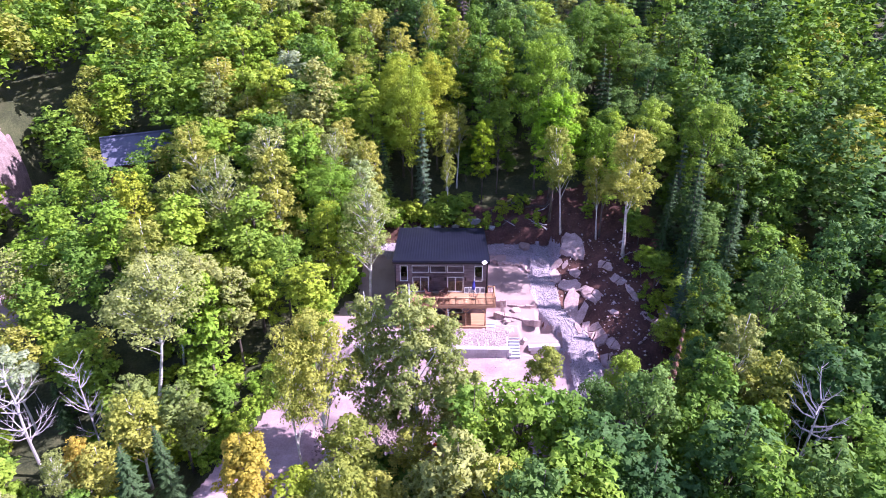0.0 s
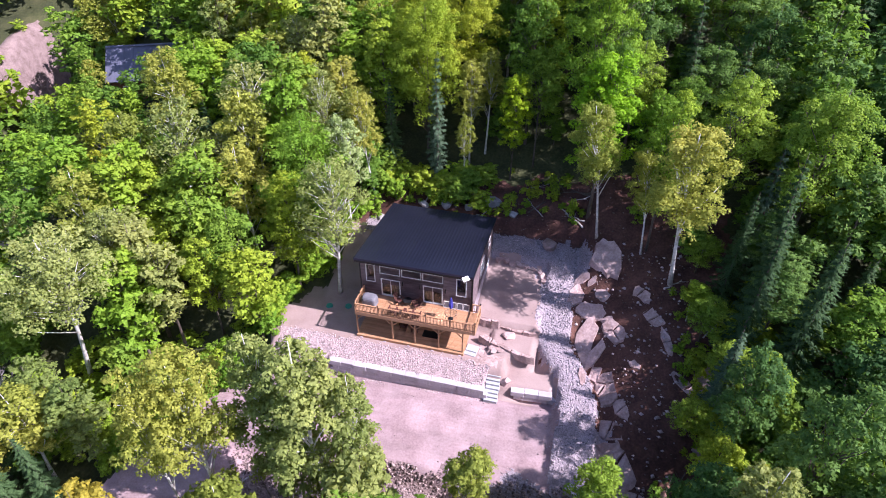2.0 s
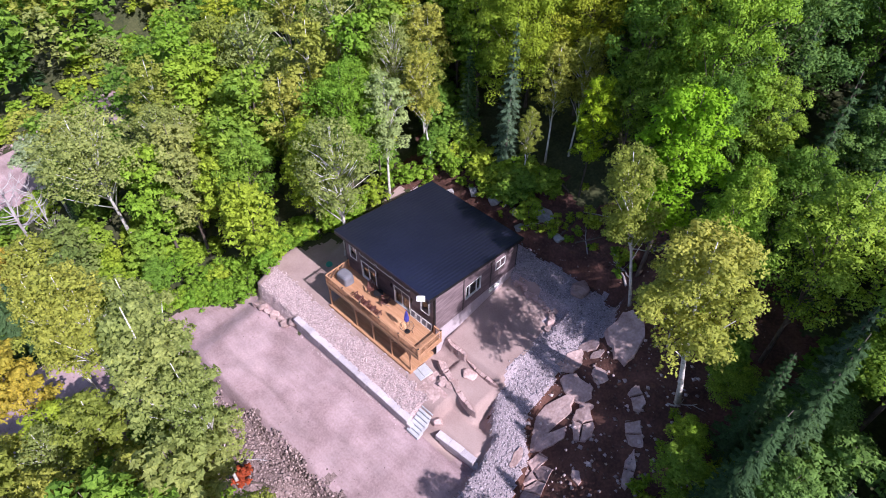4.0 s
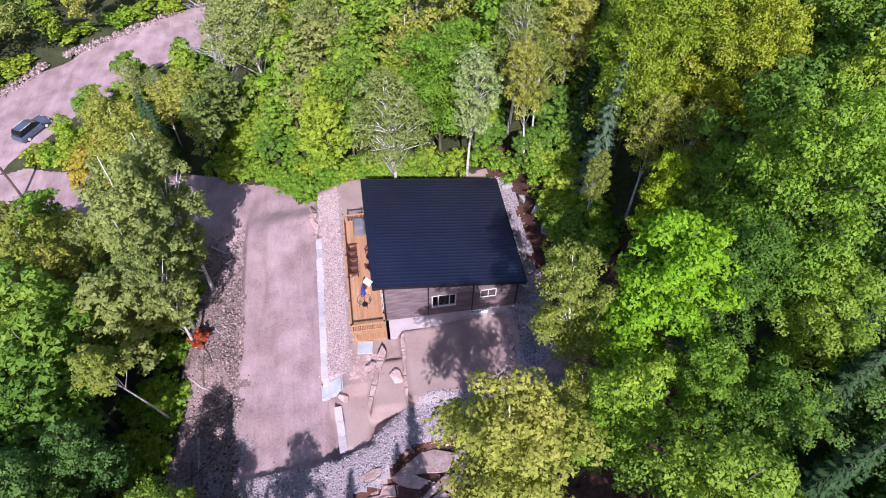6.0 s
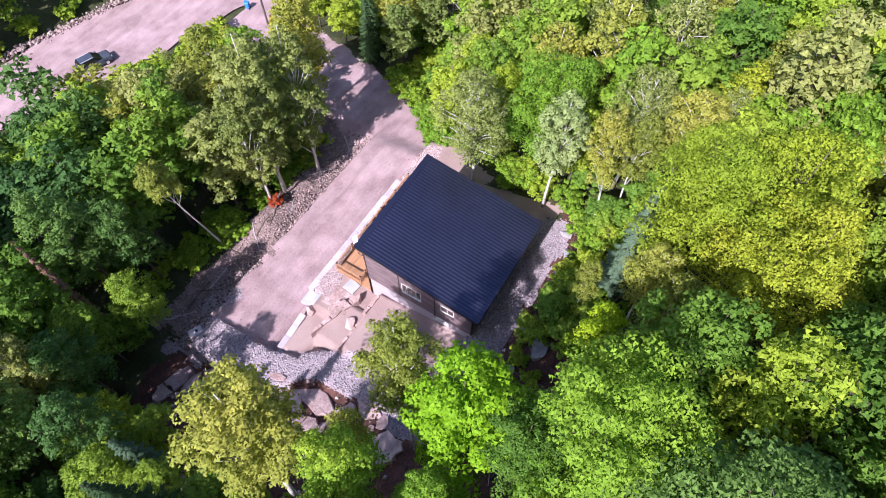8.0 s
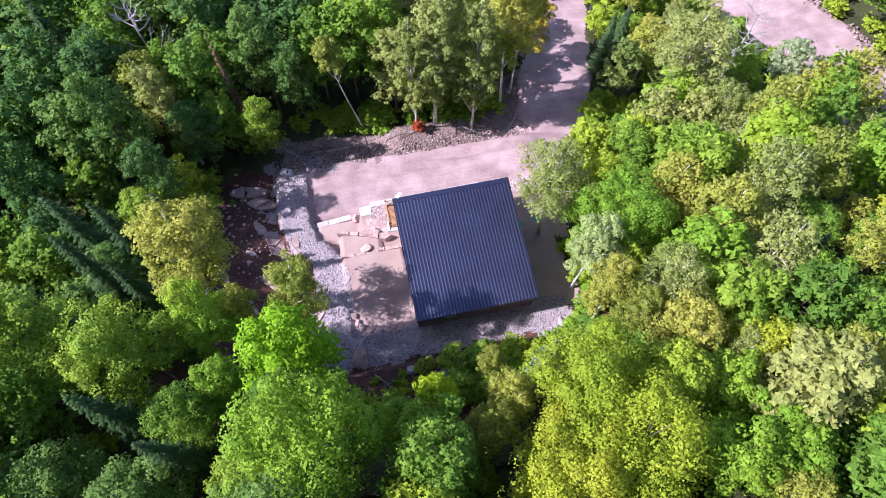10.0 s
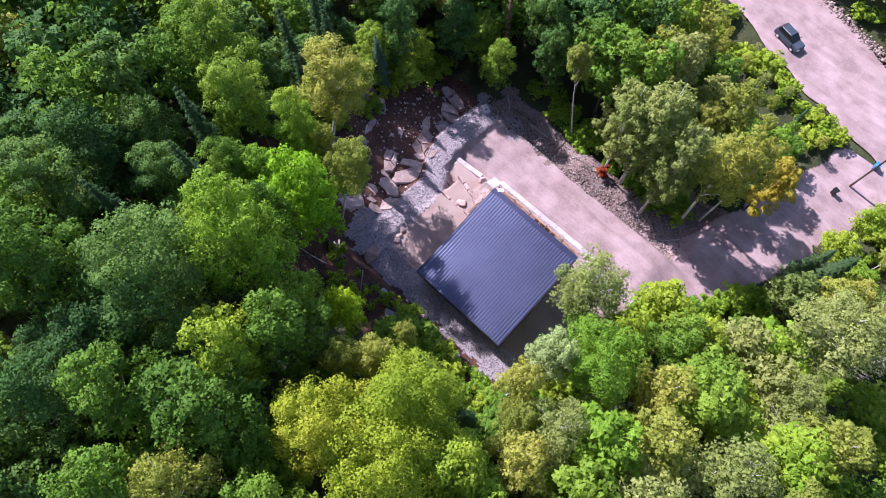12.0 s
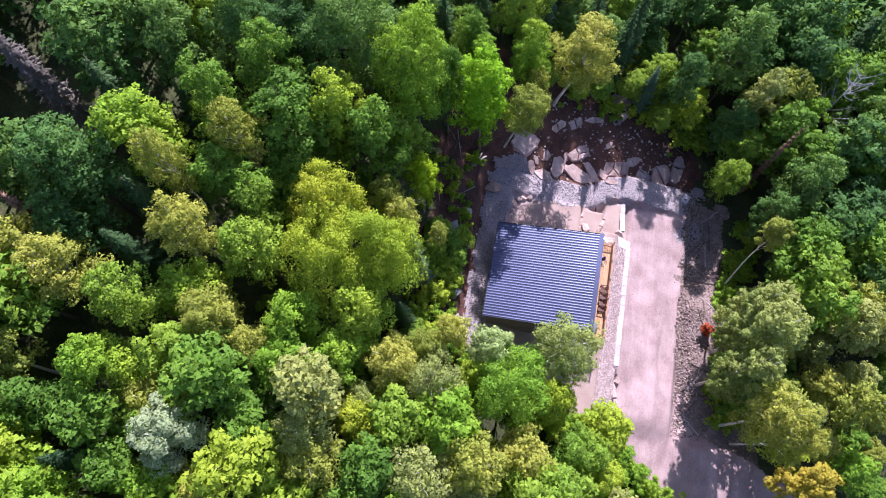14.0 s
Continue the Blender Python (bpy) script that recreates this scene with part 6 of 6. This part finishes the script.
print("trees", woods())
for x_, y_, w_ in ((2.4, 15.0, 0.7), (-2.0, 14.6, 0.7), (8.2, 16.6, 0.9), (10.6, 17.4, 0.8), (24.0, 0.4, 0.45), (24.4, -1.6, 0.5), (25.2, -3.4, 0.6), (-6.4, 14.4, 0.8), (-11.2, 8.6, 1.2), (-11.4, 11, 1.2),
                   (-12.6, 3.4, 1.3), (-14.2, 1.6, 1.3), (-15.2, -2.2, 1.4), (-16.4, -4.4, 1.2), (-10.9, 5.4, 1.1), (6.0, 14.8, 0.6), (-8.6, 13.4, 1.0), (-4.0, 15.4, 1.0), (12.8, 14.6, 0.5)):
    plant("shrub", x_, y_, None, w_, 50 * x_, variant=int(x_))
rng_edge = np.random.default_rng(77)
for k in range(30):      # leafy bushes along the foot of the woods behind the cabin
    x_, y_ = rng_edge.uniform(-10.5, 3.5), rng_edge.uniform(14.4, 18.5)
    plant("shrub" if k % 3 else "sapling", x_, y_, float(height(x_, y_)) + (rng_edge.uniform(1.6, 3.0) if k % 3 else rng_edge.uniform(3.0, 5.0)), rng_edge.uniform(0.9, 1.4), rng_edge.uniform(0, 360), variant=k)
for x0_, y0_, x1_, y1_, n_ in ((-11.4, 7.0, -13.6, 0.0, 9), (-13.6, 0.0, -13.4, -4.6, 8), (-13.6, -5.4, -19.4, -12.2, 10), (-15.0, -1.0, -19.8, -9.0, 8), (-19.6, -12.8, -22.6, -18.0, 6)):
    for k in range(n_):
        f = (k + 0.5) / n_
        x_, y_ = x0_ + (x1_ - x0_) * f - rng_edge.uniform(0.2, 1.2), y0_ + (y1_ - y0_) * f + rng_edge.uniform(-0.3, 0.9)
        plant("shrub", x_, y_, None, rng_edge.uniform(0.8, 1.3), rng_edge.uniform(0, 360), variant=k)

for k in range(46):      # seedlings and ferns on the bare slope behind
    x_, y_ = rng_edge.uniform(-6, 15), rng_edge.uniform(13.6, 20)
    plant("shrub", x_, y_, float(height(x_, y_)) + rng_edge.uniform(0.5, 1.3), rng_edge.uniform(0.5, 0.9), rng_edge.uniform(0, 360), variant=k)
for k in range(16):
    x_, y_ = rng_edge.uniform(21.5, 27), rng_edge.uniform(-10, 6)
    plant("shrub", x_, y_, float(height(x_, y_)) + rng_edge.uniform(0.4, 0.9), rng_edge.uniform(0.5, 0.9), rng_edge.uniform(0, 360), variant=k)


def thicket(name, label, spots, skip=2):
    """Low growth that nobody could count, in one mesh. spots: x, y, height, width. skip: takes every so many-th leaf spray, the larger for it."""
    rng = np.random.default_rng(len(spots))
    stock = []
    for trunk, crown in KINDS["shrub"]:
        co = np.empty(len(crown.vertices) * 3, np.float32)
        crown.vertices.foreach_get("co", co)
        nor = np.empty(len(crown.vertices) * 3, np.float32)
        crown.corner_normals.foreach_get("vector", nor)
        stock.append((co.reshape(-1, 3, 3), nor.reshape(-1, 3, 3)[:, 0]))
    cos, nors = [], []
    for k, (x, y, tall, wide) in enumerate(spots):
        co, nor = stock[k % 2]
        a = rng.uniform(0, 6.28)
        ca, sa = math.cos(a), math.sin(a)
        p = co * (wide, wide, tall / TALL["shrub"])
        cos.append(np.stack([p[..., 0] * ca - p[..., 1] * sa + x, p[..., 0] * sa + p[..., 1] * ca + y, p[..., 2] + float(height(x, y))], -1)[::skip])
        nors.append(np.stack([nor[:, 0] * ca - nor[:, 1] * sa, nor[:, 0] * sa + nor[:, 1] * ca, nor[:, 2]], -1)[::skip])
    co = np.concatenate(cos)
    mid = co.mean(1, keepdims=True)
    tagged(new(name, tri_mesh(name, mid + (co - mid) * skip ** 0.45, [LEAF_BRIGHT], None, np.concatenate(nors))), label, "undergrowth", kind="stuff")


def fallen_log(x, y, length, turn, radius, pale):
    """A felled trunk on the ground, with a few snapped boughs."""
    rng = np.random.default_rng(int(abs(x * 31 + y * 17)))
    ct, st = math.cos(radians(turn)), math.sin(radians(turn))
    pts = []
    for k in range(6):
        u = (k / 5 - 0.5) * length
        px, py = x + u * ct + rng.normal() * 0.04, y + u * st + rng.normal() * 0.04
        pts.append((px, py, float(height(px, py)) + radius * 0.8))
    bm = bmesh.new()
    tube_into(bm, pts, [radius * (1 - 0.11 * k) for k in range(6)], 7)
    ob = part("fallen_log", bm, DEADWOOD if pale else BARK, None)
    tagged(ob, "bleached grey fallen trunk lying on the ground" if pale else "dark brown fallen trunk lying on the ground", "log", "felled wood round the clearing")
    for k in range(3):
        bm = bmesh.new()
        p = Vector(pts[2 + k % 3])
        a = radians(turn) + rng.choice((-1, 1)) * rng.uniform(0.5, 1.1)
        d = Vector((math.cos(a), math.sin(a), rng.uniform(0.0, 0.6))) * rng.uniform(0.4, 1.0)
        tube_into(bm, [p, p + d], [radius * 0.4, radius * 0.12], 5)
        part("bough", bm, DEADWOOD if pale else BARK, ob)


for k in range(16):      # along the outer edge of the driveway
    fallen_log(-11 + 1.75 * k + rng_edge.uniform(-0.6, 0.6), -16.2 + 0.03 * k + rng_edge.uniform(-1.0, 1.2), rng_edge.uniform(1.8, 4.5), rng_edge.uniform(0, 180), rng_edge.uniform(0.06, 0.13), k % 3 == 0)
for k in range(18):      # on the slope behind the cabin and the bank
    fallen_log(rng_edge.uniform(-4, 22), rng_edge.uniform(14.2, 19.5), rng_edge.uniform(1.5, 4.0), rng_edge.uniform(0, 180), rng_edge.uniform(0.05, 0.11), k % 2 == 0)
for k in range(7):
    fallen_log(rng_edge.uniform(22, 27.5), rng_edge.uniform(-12, 8), rng_edge.uniform(1.5, 3.6), rng_edge.uniform(0, 180), rng_edge.uniform(0.05, 0.1), k % 2 == 0)

def beside_road():
    """Where low growth stands on both verges."""
    out = []
    for (ax, ay), (bx, by) in zip(ROAD[1:], ROAD[2:]):
        d = math.hypot(bx - ax, by - ay)
        for k in range(int(d / 0.7)):
            t, o = rng_edge.uniform(0, 1), rng_edge.choice((-1, 1)) * rng_edge.uniform(7.4, 11.5)
            x, y = ax + (bx - ax) * t - (by - ay) / d * o, ay + (by - ay) * t + (bx - ax) / d * o
            if way_distance(np.array([x]), np.array([y]), DRIVEWAY)[0] > 5.2 and way_distance(np.array([x]), np.array([y]), ROAD)[0] > 7.0:
                out.append((x, y, rng_edge.uniform(0.9, 2.4), rng_edge.uniform(1.0, 1.7)))
    return out


def scattered(n, x0, x1, y0, y1, low, high):
    return [(rng_edge.uniform(x0, x1), rng_edge.uniform(y0, y1), rng_edge.uniform(low, high), rng_edge.uniform(0.9, 1.6)) for k in range(n)]


thicket("verge_growth", "low green growth along the road's verges", beside_road(), 4)
thicket("undergrowth", "bright green undergrowth beneath the leaning birches", scattered(44, -33, -21.5, -16.5, -3.5, 1.2, 2.8))
thicket("undergrowth", "green undergrowth above the bare bank", scattered(40, 25, 34, -15, 7, 1.0, 2.6))
thicket("undergrowth", "bushes under the trees below the driveway", scattered(26, -10, 15, -22, -18.8, 1.0, 2.2))

# ---- beyond the yard: the neighbour's house, the road and what stands on it ----
SLATE = two_scale("grey_blue_metal_roofing", (0.072, 0.077, 0.120), (0.105, 0.110, 0.162), (0.138, 0.143, 0.198), 0.6, 7, 0.45, 0.1, 0.005)
LOG = two_scale("red_brown_stained_wood", (0.10, 0.03, 0.018), (0.17, 0.055, 0.03), (0.24, 0.085, 0.05), 0.8, 8, 0.7, 0.3, 0.02, 0.5, (1, 1, 4))
RUBBER = two_scale("black_rubber", (0.010, 0.010, 0.010), (0.018, 0.018, 0.018), (0.03, 0.03, 0.03), 3, 20, 0.8, 0.2, 0.004)
DARK_GLASS, dn_, dl_, dp_ = material("tinted_car_glass", 0.08)
dp_.inputs["Base Color"].default_value = (0.012, 0.014, 0.018, 1)
LAMP_LENS, ln_, ll_, lp_ = material("clear_lamp_lens", 0.15)
lp_.inputs["Base Color"].default_value = (0.7, 0.7, 0.72, 1)


def neighbour():
    x, y = -47.5, 31.0
    z = float(height(x, y)) - 1.9
    h = empty("neighbour_house", pose(x, y, z, 0, 0, 24), "red-brown wooden house with a grey-blue gable roof", "house")
    w, d, e, r = 4.6, 4.0, 3.4, 6.2
    bm = box(-w, w, -d, d, -1.0, e)
    part("wall", bm, LOG, h)
    for s in (-1, 1):
        bm = bmesh.new()
        v = [bm.verts.new(p) for p in ((s * w, -d, e), (s * w, d, e), (s * w, 0, r - 0.15), (s * (w - 0.2), -d, e), (s * (w - 0.2), d, e), (s * (w - 0.2), 0, r - 0.15))]
        for f in ((0, 1, 2), (3, 5, 4), (0, 3, 4, 1), (1, 4, 5, 2), (2, 5, 3, 0)):
            bm.faces.new([v[i] for i in f])
        bmesh.ops.recalc_face_normals(bm, faces=bm.faces)
        part("gable", bm, LOG, h)
        slope = math.atan2(r - e, d)
        bm = bmesh.new()
        m = Matrix.Translation((0, s * d * 0.54, (e + r) / 2 - 0.05)) @ Matrix.Rotation(-s * slope, 4, "X")
        box_into(bm, -w - 0.5, w + 0.5, -d * 0.72, d * 0.72, -0.08, 0.06, 0, m)
        roof = part("roof", bm, SLATE, h)
        for k in range(18):
            bm = bmesh.new()
            box_into(bm, -w - 0.4 + k * 0.58, -w - 0.36 + k * 0.58, -d * 0.72, d * 0.72, 0.06, 0.09, 0, m)
            part("seam", bm, SLATE, roof)
    for u in (-2.6, 0.0, 2.6):
        win = part("window", box(u - 0.6, u + 0.6, -d - 0.05, -d + 0.02, 1.1, 2.3, 0.02), WHITE, h, "white-framed window")
        part("pane", box(u - 0.5, u + 0.5, -d - 0.065, -d - 0.052, 1.2, 2.2), DARK_GLASS, win)
    part("door", box(3.6, 4.4, -d - 0.04, -d + 0.02, -0.1, 2.0, 0.02), WHITE, h, "white door")


def car(x, y, turn, paint, label, open_back=False):
    z = float(height(x, y)) + 0.02
    c = empty("parked_car", pose(x, y, z, 0, 0, turn), label, "car", "cars parked on the road")
    def loft(name, rows, mat, lab=""):
        bm = bmesh.new()
        rings = [[bm.verts.new((px, s * hw * k, pz)) for s, k, pz in ((-1, 1.0, z0), (-1, 1.0, (z0 + z1) / 2), (-1, 0.86, z1), (1, 0.86, z1), (1, 1.0, (z0 + z1) / 2), (1, 1.0, z0))] for px, hw, z0, z1 in rows]
        for a, b in zip(rings, rings[1:]):
            for k in range(6):
                bm.faces.new((a[k], a[(k + 1) % 6], b[(k + 1) % 6], b[k]))
        bm.faces.new(rings[0][::-1])
        bm.faces.new(rings[-1])
        bmesh.ops.recalc_face_normals(bm, faces=bm.faces)
        bmesh.ops.bevel(bm, geom=bm.edges[:], offset=0.03, segments=1, affect="EDGES")
        return part(name, bm, mat, c, lab)
    body = loft("body", [(-2.3, 0.78, 0.42, 0.85), (-2.2, 0.90, 0.3, 0.98), (-0.9, 0.93, 0.28, 1.02), (0.9, 0.93, 0.28, 1.02), (2.1, 0.88, 0.32, 0.92), (2.28, 0.74, 0.42, 0.76)], paint)
    loft("cabin", [(-2.05, 0.74, 1.0, 1.35), (-1.75, 0.80, 1.0, 1.68), (0.2, 0.80, 1.0, 1.68), (1.05, 0.76, 1.0, 1.05)], DARK_GLASS, "dark tinted windows")
    part("roof_panel", box(-1.7, 0.15, -0.66, 0.66, 1.66, 1.71, 0.02), paint, c)
    for s in (-1, 1):
        part("roof_rail", box(-1.6, 0.05, s * 0.62 - 0.02, s * 0.62 + 0.02, 1.71, 1.76, 0.008), LAMP_LENS, c)
        part("headlight", box(2.12, 2.29, s * 0.6 - 0.17, s * 0.6 + 0.17, 0.66, 0.8, 0.02), LAMP_LENS, c, "clear headlight")
        part("mirror", box(0.75, 0.9, s * 1.0 - 0.1, s * 1.0 + 0.1, 1.02, 1.17, 0.03), paint, c)
        for px in (-1.4, 1.38):
            bm = bmesh.new()
            m = Matrix.Translation((px, s * 0.84, 0.34)) @ Matrix.Rotation(radians(90), 4, "X")
            bmesh.ops.create_cone(bm, cap_ends=True, segments=20, radius1=0.35, radius2=0.35, depth=0.23, matrix=m)
            tyre = part("wheel", bm, RUBBER, c, "black tyre")
            bm = bmesh.new()
            m = Matrix.Translation((px, s * 0.955, 0.34)) @ Matrix.Rotation(radians(90), 4, "X")
            bmesh.ops.create_cone(bm, cap_ends=True, segments=14, radius1=0.22, radius2=0.22, depth=0.03, matrix=m)
            part("rim", bm, LAMP_LENS, tyre)


def bin_(x, y, mat, label, turn=20):
    b = empty("wheeled_bin", pose(x, y, float(height(x, y)), 0, 0, turn), label, "bin")
    bm = box(-0.28, 0.28, -0.33, 0.33, 0.05, 1.0, 0.04)
    for v in bm.verts:
        k = 0.82 + 0.18 * v.co.z
        v.co.x, v.co.y = v.co.x * k, v.co.y * k
    part("body", bm, mat, b)
    part("lid", box(-0.31, 0.31, -0.38, 0.36, 1.0, 1.07, 0.03), mat, b)
    for s in (-1, 1):
        bm = bmesh.new()
        bmesh.ops.create_cone(bm, cap_ends=True, segments=12, radius1=0.11, radius2=0.11, depth=0.05, matrix=Matrix.Translation((s * 0.27, 0.28, 0.11)) @ Matrix.Rotation(radians(90), 4, "Y"))
        part("wheel", bm, RUBBER, b)


def pole(x, y):
    z = float(height(x, y))
    p = empty("utility_pole", pose(x, y, z), "weathered wooden utility pole beside the road", "pole")
    bm = bmesh.new()
    tube_into(bm, [(0, 0, -0.5), (0, 0, 9.5)], [0.15, 0.10], 10)
    part("pole", bm, BARK, p)
    part("crossarm", box(-0.9, 0.9, -0.05, 0.05, 8.7, 8.82, 0.01), BARK, p)
    for u in (-0.75, 0.75):
        part("insulator", box(u - 0.04, u + 0.04, -0.04, 0.04, 8.82, 8.98, 0.012), LAMP_LENS, p)


CAR_BLUE = two_scale("dark_blue_grey_car_paint", (0.045, 0.055, 0.085), (0.06, 0.072, 0.105), (0.075, 0.09, 0.125), 0.8, 30, 0.22, 0.0, 0.001)
CAR_BLACK = two_scale("blue_grey_car_paint", (0.06, 0.075, 0.115), (0.085, 0.105, 0.155), (0.11, 0.135, 0.19), 0.8, 30, 0.2, 0.0, 0.001)
neighbour()
car(-35.3, -40.8, 148, CAR_BLACK, "blue-grey off-road car parked beside the road")
car(-5.5, -53.0, 164, CAR_BLUE, "dark blue-grey estate car parked on the road")
bin_(-24.9, -43.7, BIN_BLUE, "bright blue wheeled bin by the road")
bin_(-22.8, -36.6, BLACK_METAL, "black wheeled bin at the driveway's mouth", 70)
pole(-24.0, -39.4)
